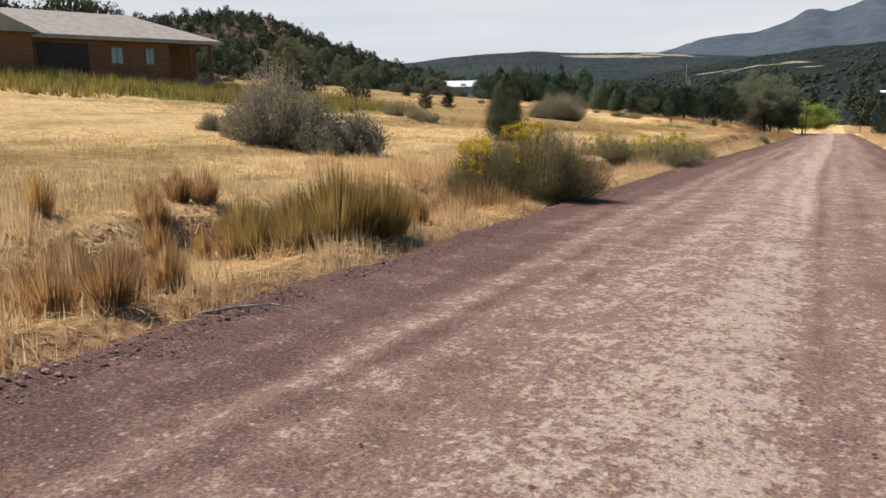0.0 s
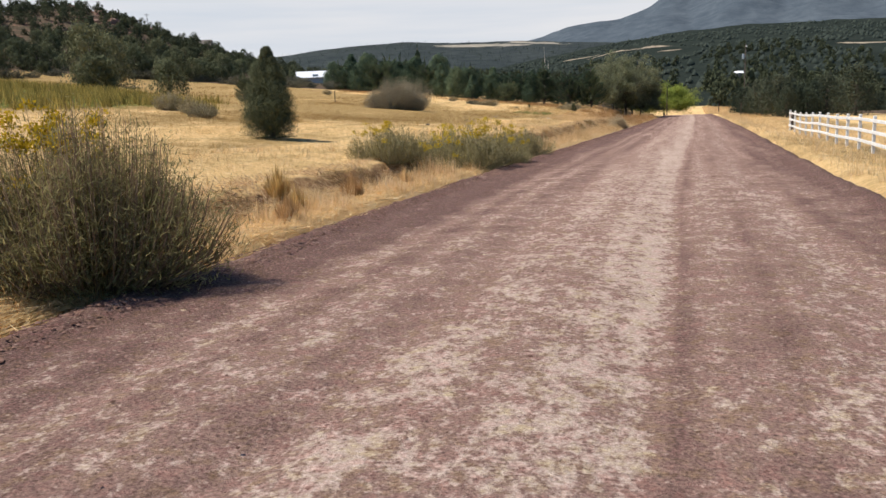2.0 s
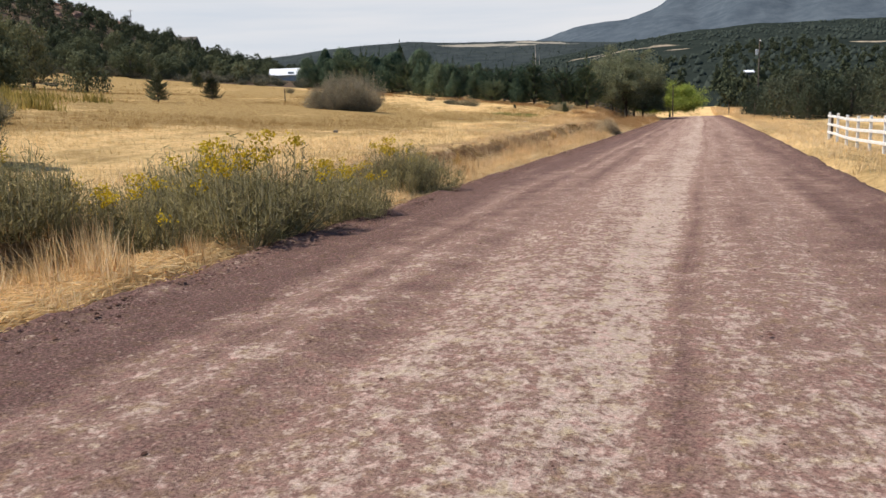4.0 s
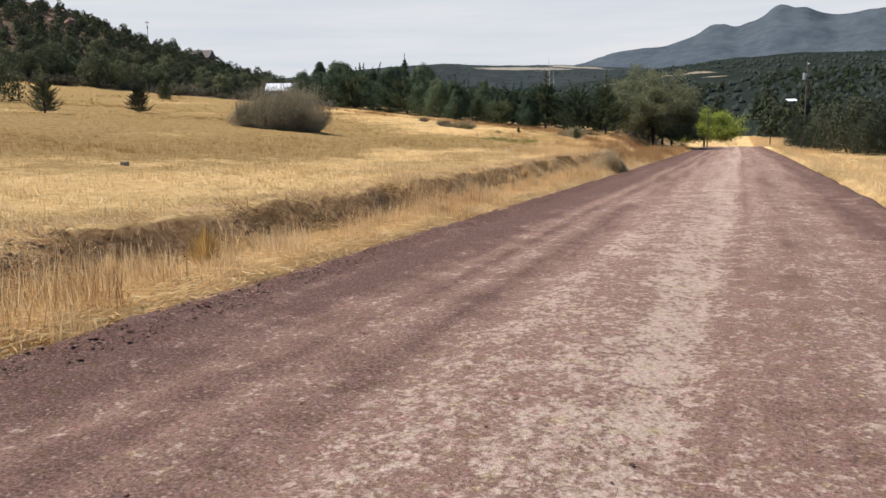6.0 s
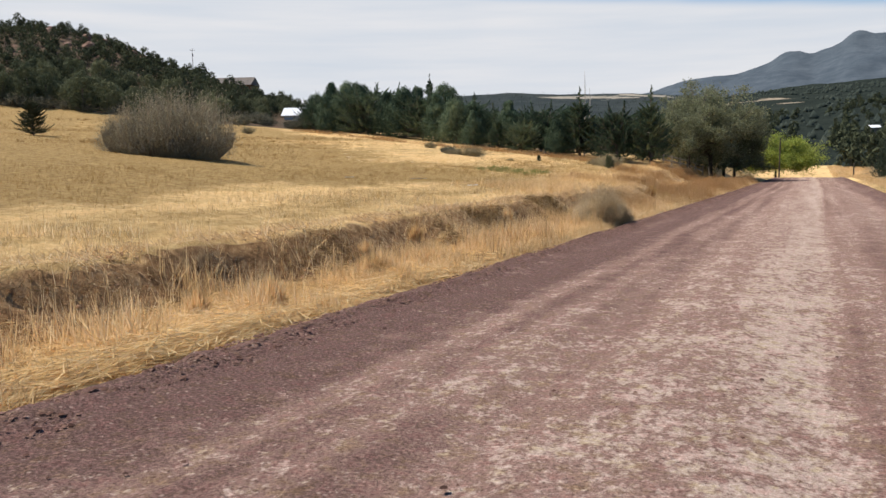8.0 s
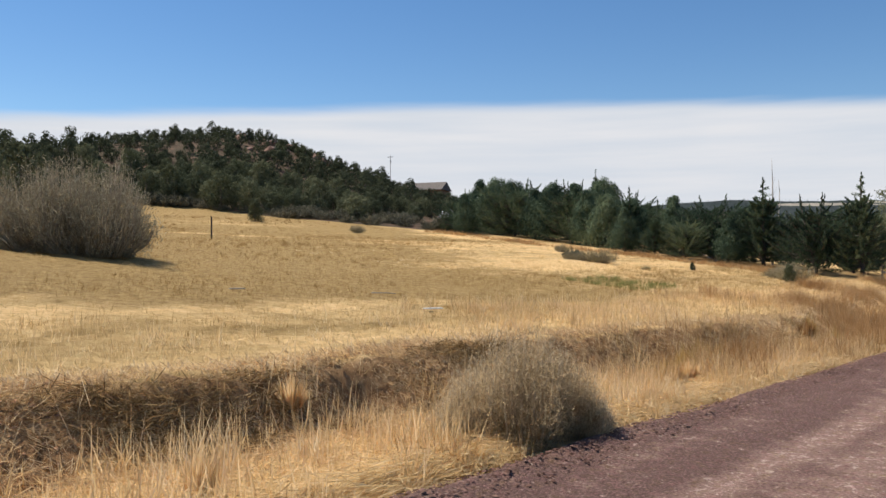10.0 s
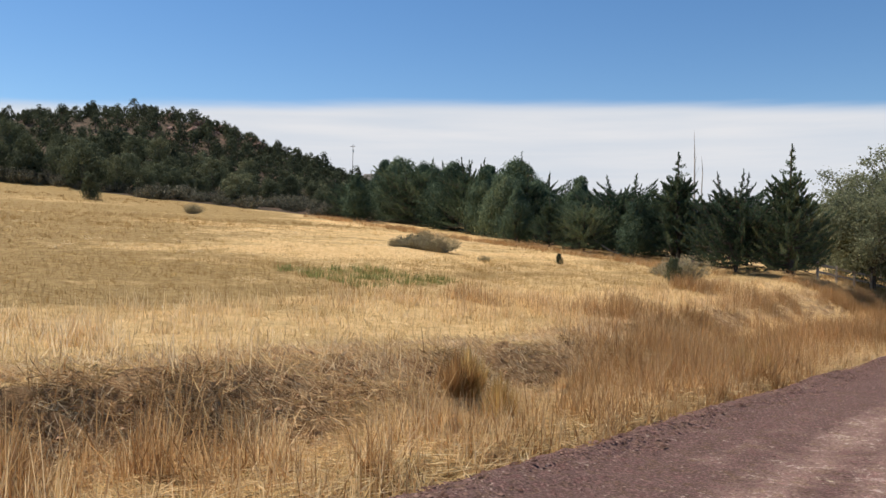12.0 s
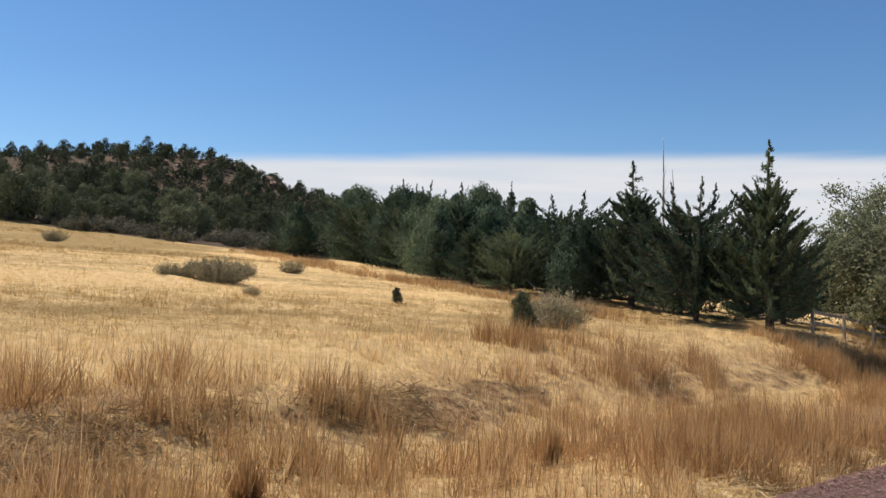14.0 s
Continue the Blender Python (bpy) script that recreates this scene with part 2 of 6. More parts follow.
JUNIPER = leafy("juniper_foliage", (0.22, (0.028, 0.045, 0.032)), (0.48, (0.086, 0.122, 0.074)), (0.76, (0.185, 0.220, 0.120)), (1.0, (0.32, 0.335, 0.19)), backlit=0.25, broad=0.9, odd=0.30, mine=0.20, area=0.85)
HILLJUNIPER = leafy("hillside_juniper_foliage", (0.12, (0.050, 0.058, 0.033)), (0.40, (0.124, 0.134, 0.072)), (0.66, (0.228, 0.220, 0.118)), (0.9, (0.36, 0.32, 0.17)), backlit=0.22, broad=0.35, odd=0.40, mine=0.12)
DARKWOODS = leafy("dark_woods_foliage", (0.12, (0.028, 0.038, 0.026)), (0.40, (0.060, 0.072, 0.046)), (0.66, (0.115, 0.118, 0.074)), (0.9, (0.20, 0.19, 0.11)), backlit=0.2, broad=0.35, odd=0.36, mine=0.12)
FARTREES = leafy("far_woods_foliage", (0.15, (0.036, 0.046, 0.040)), (0.5, (0.048, 0.060, 0.049)), (0.9, (0.062, 0.073, 0.058)), backlit=0.25, broad=0.02)
COTTONWOOD = leafy("grey_green_leaves", (0.15, (0.095, 0.104, 0.057)), (0.5, (0.190, 0.198, 0.110)), (0.85, (0.35, 0.345, 0.205)), backlit=0.45)
WILLOW = leafy("yellow_green_leaves", (0.15, (0.150, 0.190, 0.034)), (0.5, (0.300, 0.350, 0.070)), (0.9, (0.45, 0.48, 0.13)), backlit=0.45)
SAGE = leafy("grey_sage_leaves", (0.15, (0.135, 0.112, 0.058)), (0.5, (0.285, 0.240, 0.132)), (0.9, (0.51, 0.44, 0.27)), backlit=0.25, broad=2.0)
GREYGREEN = leafy("grey_green_sage_leaves", (0.15, (0.085, 0.076, 0.047)), (0.5, (0.196, 0.178, 0.118)), (0.9, (0.40, 0.37, 0.25)), backlit=0.25, broad=1.6)
HILLSAGE = leafy("dull_sage_leaves", (0.15, (0.060, 0.058, 0.040)), (0.5, (0.135, 0.128, 0.086)), (0.9, (0.27, 0.245, 0.165)), backlit=0.2, broad=0.6)
RABBIT = leafy("green_rabbitbrush_stems", (0.15, (0.090, 0.080, 0.028)), (0.5, (0.212, 0.186, 0.078)), (0.9, (0.44, 0.37, 0.170)), backlit=0.42, broad=2.5)
BEIGE = leafy("beige_dry_brush", (0.15, (0.27, 0.190, 0.100)), (0.45, (0.53, 0.405, 0.240)), (0.85, (0.80, 0.65, 0.43)), backlit=0.6, broad=2.5)
DRYSTEM = plain("pale_dry_stems", (0.26, 0.19, 0.11), (0.50, 0.39, 0.25), 8, 0.95, 0.3)
BROWNTWIG = plain("brown_dry_stems", (0.13, 0.078, 0.042), (0.27, 0.18, 0.105), 8, 0.95, 0.3)
DUSKSAGE = leafy("dusky_sage_leaves", (0.15, (0.118, 0.098, 0.064)), (0.5, (0.275, 0.238, 0.158)), (0.9, (0.50, 0.45, 0.31)), backlit=0.25, broad=1.6)
PALEBRUSH = leafy("olive_beige_brush", (0.15, (0.120, 0.100, 0.042)), (0.5, (0.29, 0.245, 0.110)), (0.9, (0.54, 0.45, 0.24)), backlit=0.45, broad=2.5)
FLOWER = leafy("yellow_flower_heads", (0.1, (0.28, 0.18, 0.012)), (0.5, (0.56, 0.385, 0.025)), (0.9, (0.76, 0.56, 0.05)), backlit=0.3, broad=3.0)
TWIG = plain("grey_brown_twigs", (0.15, 0.118, 0.076), (0.33, 0.265, 0.175), 8, 0.95, 0.3)
KHAKI = plain("khaki_brush_stems", (0.14, 0.120, 0.060), (0.32, 0.27, 0.15), 8, 0.95, 0.3)
STRAW = leafy("golden_dry_grass", (0.12, (0.37, 0.232, 0.100)), (0.40, (0.66, 0.458, 0.220)), (0.65, (0.815, 0.605, 0.340)), (0.95, (0.890, 0.760, 0.520)), backlit=0.5, broad=0.35)
RUSSET = leafy("orange_brown_dry_grass", (0.12, (0.175, 0.084, 0.030)), (0.45, (0.395, 0.226, 0.092)), (0.75, (0.62, 0.400, 0.195)), (0.98, (0.82, 0.65, 0.42)), backlit=0.48, broad=0.35)
OCHRE = leafy("ochre_brown_dry_grass", (0.12, (0.16, 0.100, 0.028)), (0.45, (0.35, 0.235, 0.076)), (0.8, (0.58, 0.40, 0.15)), backlit=0.5, broad=3.0)
TUFT = leafy("ochre_grass_tuft", (0.12, (0.27, 0.160, 0.050)), (0.45, (0.52, 0.335, 0.120)), (0.8, (0.74, 0.52, 0.23)), backlit=0.5, broad=2.0)
STUBBLE = leafy("short_straw_stubble", (0.40, (0.342, 0.211, 0.080)), (0.55, (0.482, 0.316, 0.128)), (0.67, (0.80, 0.540, 0.238)), (0.97, (0.91, 0.69, 0.37)), backlit=0.5, broad=1.0, stretch=(0.20, 0.035, 0.1), mine=0.2, area=1.0, uncut=0.18)
GREENWEED = leafy("green_yellow_weeds", (0.15, (0.125, 0.108, 0.030)), (0.5, (0.30, 0.235, 0.066)), (0.85, (0.57, 0.41, 0.12)), backlit=0.4)
LUSHWEED = leafy("fresh_green_weeds", (0.15, (0.115, 0.125, 0.036)), (0.5, (0.25, 0.26, 0.085)), (0.85, (0.46, 0.43, 0.17)), backlit=0.4)
LYING = leafy("bleached_lying_straw", (0.1, (0.46, 0.31, 0.14)), (0.5, (0.72, 0.535, 0.28)), (0.9, (0.88, 0.72, 0.45)), backlit=0.45)
THATCH = leafy("brown_straw_thatch", (0.12, (0.27, 0.155, 0.080)), (0.40, (0.58, 0.390, 0.205)), (0.66, (0.80, 0.61, 0.36)), (0.95, (0.90, 0.76, 0.52)), backlit=0.4, broad=0.9)
TANGLE = leafy("tangled_dead_weeds", (0.15, (0.085, 0.052, 0.024)), (0.45, (0.31, 0.200, 0.090)), (0.75, (0.60, 0.42, 0.21)), (0.95, (0.80, 0.62, 0.38)), backlit=0.3, broad=1.5)
CINDER = leafy("loose_red_cinder", (0.12, (0.030, 0.016, 0.013)), (0.42, (0.115, 0.062, 0.046)), (0.72, (0.25, 0.150, 0.115)), (0.95, (0.62, 0.46, 0.35)), backlit=0.001, rough=0.95)
CLOD = leafy("brown_earth_clods", (0.1, (0.16, 0.080, 0.045)), (0.5, (0.36, 0.205, 0.115)), (0.9, (0.60, 0.40, 0.24)), backlit=0.001, rough=0.95)
WHITEPAINT = plain("weathered_white_paint", (0.60, 0.58, 0.54), (0.80, 0.79, 0.76), 3, 0.6, 0.15)
GREYWOOD = plain("weathered_grey_wood", (0.11, 0.09, 0.07), (0.26, 0.22, 0.18), 6, 0.9, 0.6, stretch=(1, 1, 0.2))
POLEWOOD = plain("brown_pole_wood", (0.040, 0.030, 0.024), (0.095, 0.072, 0.056), 5, 0.9, 0.4, stretch=(1, 1, 0.1))
SIDING = plain("brown_stained_siding", (0.13, 0.060, 0.028), (0.24, 0.115, 0.055), 3, 0.8, 0.4, stretch=(0.4, 0.4, 3))
REDROCK = plain("red_brown_rock", (0.16, 0.085, 0.060), (0.36, 0.225, 0.165), 1.2, 0.95, 0.8, depth=0.05)
SHINGLE = plain("tan_shingles", (0.26, 0.22, 0.18), (0.40, 0.35, 0.29), 2, 0.9, 0.5)
METALROOF = plain("white_metal_roof", (0.72, 0.73, 0.74), (0.82, 0.83, 0.84), 2, 0.35, 0.05)
BARNSIDE = plain("pale_grey_metal_siding", (0.40, 0.41, 0.40), (0.54, 0.55, 0.54), 3, 0.5, 0.1)
DARKDOOR = plain("dark_brown_garage_door", (0.022, 0.018, 0.018), (0.045, 0.036, 0.034), 3, 0.6, 0.2)
DULLROOF = plain("dull_grey_brown_roof", (0.10, 0.085, 0.072), (0.18, 0.150, 0.128), 2, 0.85, 0.3)
STEEL = plain("galvanised_steel", (0.42, 0.43, 0.44), (0.60, 0.61, 0.62), 5, 0.45, 0.1, metal=0.7)


def glass(name, tint):
    n = Nodes(name)
    return n.finish(tint, 0.08, None, specular=0.6)


PANE = glass("window_glass", (0.16, 0.22, 0.22))


# ---- lie of the land ----
SLOPE, HILL = -0.0281, 11.6


def smooth(a, b, v):
    k = np.clip((v - a) / (b - a), 0, 1)
    return k * k * (3 - 2 * k)


def wob(x, y, f, seed):
    """A smooth wave field between -1 and 1."""
    return (np.sin(x * f + 1.7 * seed + 1.3 * np.sin(y * f * 0.7 + seed)) + np.sin(y * f * 1.13 + 2.1 * seed + 1.1 * np.sin(x * f * 0.83 - seed))) / 2


def road_mid(y):
    return np.interp(y, [-60, 0, 30, 60, 95, 125, 190, 300], [-0.85, -0.85, -0.75, -0.05, 0.6, 1.0, 1.6, 4.0])


def road_level(y):
    """Height of the road's plane: a steady fall, a brow from which it dips, and a level valley floor beyond."""
    y = np.asarray(y, float)
    fall = np.where(y < 200, SLOPE * y, SLOPE * 200 + SLOPE * 60 * (1 - np.exp(-(y - 200) / 60)))
    return fall - 1.0 * smooth(154, 190, y) + 1.5 * smooth(205, 262, y)


def bank_x(y):
    return np.interp(y, [-30, 14, 24, 40, 50, 62, 72, 80, 85, 89, 93, 98, 106, 125], [-8.2, -8.0, -7.0, -7.2, -6.85, -6.9, -7.0, -6.75, -6.35, -6.6, -7.4, -8.2, -9.2, -8.8]) + 0.16 * wob(y * 0, y, 1.9, 3) + 0.10 * wob(y * 0, y, 5.1, 5)


def field(x, y):
    """The field's height over the road's plane, left of the road."""
    far = np.maximum(-x - 7.4, 0)
    rise = 0.105 * 150 * (1 - np.exp(-far / 150)) * 1.06
    brink = np.interp(y, [0, 20, 40, 60, 80, 88, 100], [0.02, 0.08, 0.14, 0.24, 0.28, 0.20, 0.10])
    rise = 0.28 + brink * np.exp(-far / 5) + rise + 0.10 * wob(x, y, 0.21, 1) * np.minimum(far / 8, 1) + 0.03 * wob(x, y, 0.9, 2)
    rise = rise + np.minimum(far / 3, 1) * (np.interp(y, [85, 107, 122, 200], [0.0, 0.5, 1.0, 2.2]) + 1.1 * np.exp(-((x + 52) / 17) ** 2 - ((y - 38) / 22) ** 2))
    hill = HILL * np.exp(-((x + 128) / 42) ** 2 - ((y - 150) / np.where(y < 150, 57, 46)) ** 2)
    hill = hill + 13 * np.exp(-((x + 185) / 60) ** 2 - ((y - 245) / 60) ** 2)
    hill = hill + 4.2 * np.exp(-((x + 121) / 17) ** 2 - ((y - 160) / 24) ** 2)
    return rise + hill * (1 + 0.06 * wob(x, y, 0.12, 4))


def ground(x, y):
    x, y = np.asarray(x, float), np.asarray(y, float)
    left = road_mid(y) - 4.0 - x
    right = x - road_mid(y) - 4.0
    dip = np.interp(y, [-30, 50, 70, 95, 112, 130], [0.22, 0.17, 0.17, 0.18, 0.12, 0.0])
    ditch = -0.16 * smooth(0.5, 0.0, left) - dip * smooth(0.1, 2.0, left) + 0.04 * wob(x, y, 1.6, 6) * smooth(0, 1, left)
    bank = road_mid(y) - 4.0 - bank_x(y)
    soft = np.interp(y, [0, 16, 24, 62, 80, 88, 96, 104, 115], [1.5, 1.3, 0.95, 0.92, 1.05, 1.3, 1.9, 2.6, 3.0]) * (1 + 0.34 * wob(y * 0, y, 0.9, 2) + 0.18 * wob(y * 0, y, 2.3, 4))
    h = ditch + (field(x, y) - ditch) * smooth(bank - soft, bank + 0.08, left)
    east = -0.16 * smooth(0.5, 0.0, right) - 0.35 * smooth(0.1, 3.0, right) + 0.05 * wob(x, y, 0.5, 7) * smooth(0, 2, right) + 0.028 * np.maximum(right - 60, 0) * 0.6
    crown = -0.16
    h = np.where(left > 0, h, np.where(right > 0, east, crown))
    return road_level(y) + h


def uncut(x, y):
    """Where the field's grass stands olive and uncut (1), and where it is bleached (below 0)."""
    w = x + 1.6 * wob(x, y, 0.16, 3) + 0.7 * wob(x, y, 0.5, 6)
    v = y + 3.0 * wob(x, y, 0.11, 8) + 1.2 * wob(x, y, 0.37, 2)
    tall = smooth(-11.0, -13.5, w) * smooth(-41, -32, w) * smooth(95, 86, v + 0.25 * (x + 18)) * smooth(30, 58, v)
    second = 0.95 * smooth(-36, -40, w) * smooth(60, 75, v) * smooth(122, 114, v)
    bleached = 0.48 - 0.38 * smooth(62, 74, v) + 0.20 * smooth(84, 92, v)
    tall = np.maximum(tall, 0.75 * smooth(15, 9, v) * smooth(-7.5, -8.5, w) * smooth(-16, -11, w))
    return np.maximum(tall, second) * (1 + bleached) - bleached


# ---- mesh helpers ----
def mesh(name, verts, tris, material, smooth=False):
    """A mesh from arrays of corners and triangles (or quads)."""
    verts, tris = np.asarray(verts, np.float32), np.asarray(tris, np.int32)
    me = bpy.data.meshes.new(name)
    k = tris.shape[1]
    me.vertices.add(len(verts))
    me.vertices.foreach_set("co", verts.ravel())
    me.loops.add(tris.size)
    me.loops.foreach_set("vertex_index", tris.ravel())
    me.polygons.add(len(tris))
    me.polygons.foreach_set("loop_start", np.arange(len(tris), dtype=np.int32) * k)
    if smooth:
        me.polygons.foreach_set("use_smooth", np.ones(len(tris), bool))
    me.update(calc_edges=True)
    me.materials.append(material)
    return me


def part(name, shape, material, parent=None, label="", at=(0, 0, 0), turn=0.0):
    """Links a bmesh, a mesh or a pair of arrays as one object, under a thing where one is given."""
    if isinstance(shape, bmesh.types.BMesh):
        me = bpy.data.meshes.new(name)
        shape.to_mesh(me)
        shape.free()
        me.materials.append(material)
    elif isinstance(shape, bpy.types.Mesh):
        me = shape
    else:
        me = mesh(name, *shape, material)
    ob = new(name, me)
    ob.matrix_basis = pose(*at, 0, 0, turn)
    if parent:
        ob.parent = parent
    if label:
        tagged(ob, label)
    return ob


def box(x0, y0, z0, x1, y1, z1, bevel=0.0, bm=None):
    own = bmesh.new()
    bmesh.ops.create_cube(own, size=1)
    for v in own.verts:
        v.co = Vector(((x0 + x1) / 2 + v.co.x * (x1 - x0), (y0 + y1) / 2 + v.co.y * (y1 - y0), (z0 + z1) / 2 + v.co.z * (z1 - z0)))
    if bevel:
        bmesh.ops.bevel(own, geom=own.edges[:], offset=bevel, segments=1, affect="EDGES")
    return own


def tubes(a, b, ra, rb, sides=5):
    """Tapered sticks from points a to b, as arrays."""
    a, b = np.atleast_2d(a).astype(float), np.atleast_2d(b).astype(float)
    ra, rb = np.broadcast_to(ra, len(a)), np.broadcast_to(rb, len(a))
    way = b - a
    way = way / (np.linalg.norm(way, axis=1, keepdims=True) + 1e-9)
    ref = np.where(np.abs(way[:, 2:]) > 0.9, [[1.0, 0, 0]], [[0, 0, 1.0]])
    u = np.cross(way, ref)
    u /= np.linalg.norm(u, axis=1, keepdims=True)
    w = np.cross(way, u)
    ang = np.arange(sides) * 2 * np.pi / sides
    ring = np.cos(ang)[None, :, None] * u[:, None] + np.sin(ang)[None, :, None] * w[:, None]
    v = np.concatenate([a[:, None] + ring * ra[:, None, None], b[:, None] + ring * rb[:, None, None]], 1).reshape(-1, 3)
    k = np.arange(sides)
    n = (k + 1) % sides
    t = np.concatenate([np.stack([k, n, n + sides], 1), np.stack([k, n + sides, k + sides], 1)])
    cap = np.stack([np.full(sides - 2, sides), sides + 1 + np.arange(sides - 2), sides + 2 + np.arange(sides - 2)], 1)
    t = np.concatenate([t, cap])
    return v, (t[None] + (np.arange(len(a)) * 2 * sides)[:, None, None]).reshape(-1, 3)


def slivers(c, way, long, wide, rng):
    """Thin triangles, one a leaf, centred on c and lying along way."""
    side = np.cross(way, rng.normal(size=c.shape))
    side /= np.linalg.norm(side, axis=1, keepdims=True) + 1e-9
    long, wide = np.broadcast_to(long, len(c))[:, None], np.broadcast_to(wide, len(c))[:, None]
    v = np.stack([c - way * long * 0.5 - side * wide * 0.5, c - way * long * 0.35 + side * wide * 0.5, c + way * long * 0.5], 1).reshape(-1, 3)
    return v, np.arange(len(v)).reshape(-1, 3)


def scales(c, out, long, wide, rng):
    """Small leaf tufts, one triangle each, that face outwards from their clump and point upwards."""
    side = unit(np.cross(out, [0.02, 0.03, 1.0]))
    up = unit(np.cross(side, out))
    a = rng.uniform(-0.9, 0.9, len(c))[:, None]
    side, up = side * np.cos(a) + up * np.sin(a), up * np.cos(a) - side * np.sin(a)
    long, wide = np.broadcast_to(long, len(c))[:, None], np.broadcast_to(wide, len(c))[:, None]
    v = np.stack([c - up * long * 0.45 - side * wide * 0.5, c - up * long * 0.3 + side * wide * 0.5, c + up * long * 0.55 + out * long * 0.15], 1).reshape(-1, 3)
    return v, np.arange(len(v)).reshape(-1, 3)


def merge(*pairs):
    verts, tris, n = [], [], 0
    for v, t in pairs:
        verts.append(v)
        tris.append(t + n)
        n += len(v)
    return np.concatenate(verts), np.concatenate(tris)


def stones(seed, x, y, z, size, high=0.5):
    """Small uneven lumps of a few faces."""
    rng = np.random.default_rng(seed)
    axes = np.array([[1, 0, 0], [-1, 0, 0], [0, 1, 0], [0, -1, 0], [0, 0, high], [0, 0, -0.8 * high]], float)
    turn = rng.uniform(0, 6.28, len(x))
    c, s = np.cos(turn)[:, None], np.sin(turn)[:, None]
    p = axes[None] * rng.uniform(0.6, 1.3, (len(x), 6, 1)) * size[:, None, None]
    p = np.stack([p[..., 0] * c - p[..., 1] * s, p[..., 0] * s + p[..., 1] * c, p[..., 2]], -1) + np.stack([x, y, z], 1)[:, None]
    f = np.array([[0, 2, 4], [2, 1, 4], [1, 3, 4], [3, 0, 4], [0, 3, 5], [1, 2, 5]]) if len(x) < 20000 else np.array([[0, 2, 4], [2, 1, 4], [1, 3, 4], [3, 0, 4]])
    return p.reshape(-1, 3), (f[None] + (np.arange(len(x)) * 6)[:, None, None]).reshape(-1, 3)


def unit(v):
    return v / (np.linalg.norm(v, axis=-1, keepdims=True) + 1e-9)


def height(x, y):
    return float(ground(x, y))


# ---- the land ----
def stretch(a, b, n):
    """Numbers from a to b, whose steps grow steadily."""
    k = np.linspace(0, 1, n)
    return a + (b - a) * (np.exp(k * 5) - 1) / (math.exp(5) - 1)


xs = np.concatenate([-stretch(170, 4600, 28)[::-1], np.arange(-167, -42, 3.0), np.arange(-40, -11.4, 0.7), np.arange(-11, -2.6, 0.11), [-1.5, 0, 1.5], np.arange(2.4, 8, 0.16), np.arange(8.1, 10, 0.5), np.arange(10.5, 64, 3.0), stretch(66, 4600, 26)])
ys = np.concatenate([-stretch(24, 4600, 22)[::-1], np.arange(-20, 0, 1.0), np.arange(0, 108, 0.25), np.arange(108, 128, 0.5), np.arange(128, 262, 2.2), stretch(266, 4600, 30)])
gx, gy = np.meshgrid(xs, ys)
gz = ground(gx, gy)
verge = (gx < road_mid(gy) - 4.0) & (gx > -45) & (gy > -20) & (gy < 130)
rough = np.random.default_rng(4)
gz = gz + np.where(verge, rough.normal(size=gz.shape) * 0.018, 0)
cut = smooth(0.25, 0.75, np.abs(np.gradient(gz, axis=1) / np.gradient(gx, axis=1))) * verge * (gx > -12)
gz = gz + cut * np.clip(rough.normal(size=gz.shape), -1.2, 1.2) * 0.024
# the turf leans out over the cut, unevenly
ledge = (gx - bank_x(gy) + 0.05) / 0.35
lean = np.clip(0.55 + 0.5 * wob(gx * 0, gy, 1.1, 4) + 0.35 * wob(gx * 0, gy, 3.7, 6) + 0.06 * rough.normal(size=gx.shape), 0.05, 1.1)
cut = np.maximum(cut, np.exp(-(((gx - bank_x(gy) - 0.35) / 0.33) ** 2)) * smooth(14, 26, gy) * smooth(104, 90, gy) * np.clip(lean + 0.25, 0, 1))
gx = gx + 0.15 * (1 - 0.6 * smooth(60, 68, gy)) * lean * np.exp(-ledge**2) * smooth(8, 16, gy) * smooth(104, 92, gy)
gz = gz + 0.04 * np.exp(-ledge**2) * wob(gx, gy, 2.6, 3) * smooth(104, 92, gy)
nx, ny = len(xs), len(ys)
i = (np.arange(ny - 1)[:, None] * nx + np.arange(nx - 1)[None]).ravel()
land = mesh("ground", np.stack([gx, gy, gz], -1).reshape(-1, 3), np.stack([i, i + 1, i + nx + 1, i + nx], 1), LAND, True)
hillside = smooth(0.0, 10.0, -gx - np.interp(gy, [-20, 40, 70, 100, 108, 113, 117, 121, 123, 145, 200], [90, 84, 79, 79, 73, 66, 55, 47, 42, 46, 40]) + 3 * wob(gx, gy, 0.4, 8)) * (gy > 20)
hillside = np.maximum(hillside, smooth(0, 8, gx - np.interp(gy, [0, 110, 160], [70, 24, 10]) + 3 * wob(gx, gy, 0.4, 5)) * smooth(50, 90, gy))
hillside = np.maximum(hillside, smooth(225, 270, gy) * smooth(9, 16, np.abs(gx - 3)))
# soil colour under the roadside trees stands in for the shade they cast
tree_shade = smooth(117.5, 120.5, gy + 0.6 * wob(gx, gy, 0.8, 3)) * smooth(205, 190, gy) * (gx > -19) * (gx < road_mid(gy) - 4.4)
cut = np.maximum(cut, tree_shade * 0.5)
cut = np.maximum(cut, 0.85 * smooth(14, 11, gy + 0.8 * wob(gx, gy, 1.1, 2)) * smooth(-2, 0, gy) * smooth(-6.1, -5.4, gx) * (gx < -4.2))
weedy = smooth(1.2, 0.6, np.hypot((gx + 46) / 22, (gy - 42) / 20))
zone = land.attributes.new("zone", "FLOAT_VECTOR", "POINT")
zone.data.foreach_set("vector", np.stack([cut, hillside, weedy], -1).astype(np.float32).ravel())
grown = land.attributes.new("uncut", "FLOAT", "POINT")
grown.data.foreach_set("value", uncut(gx, gy).astype(np.float32).ravel())
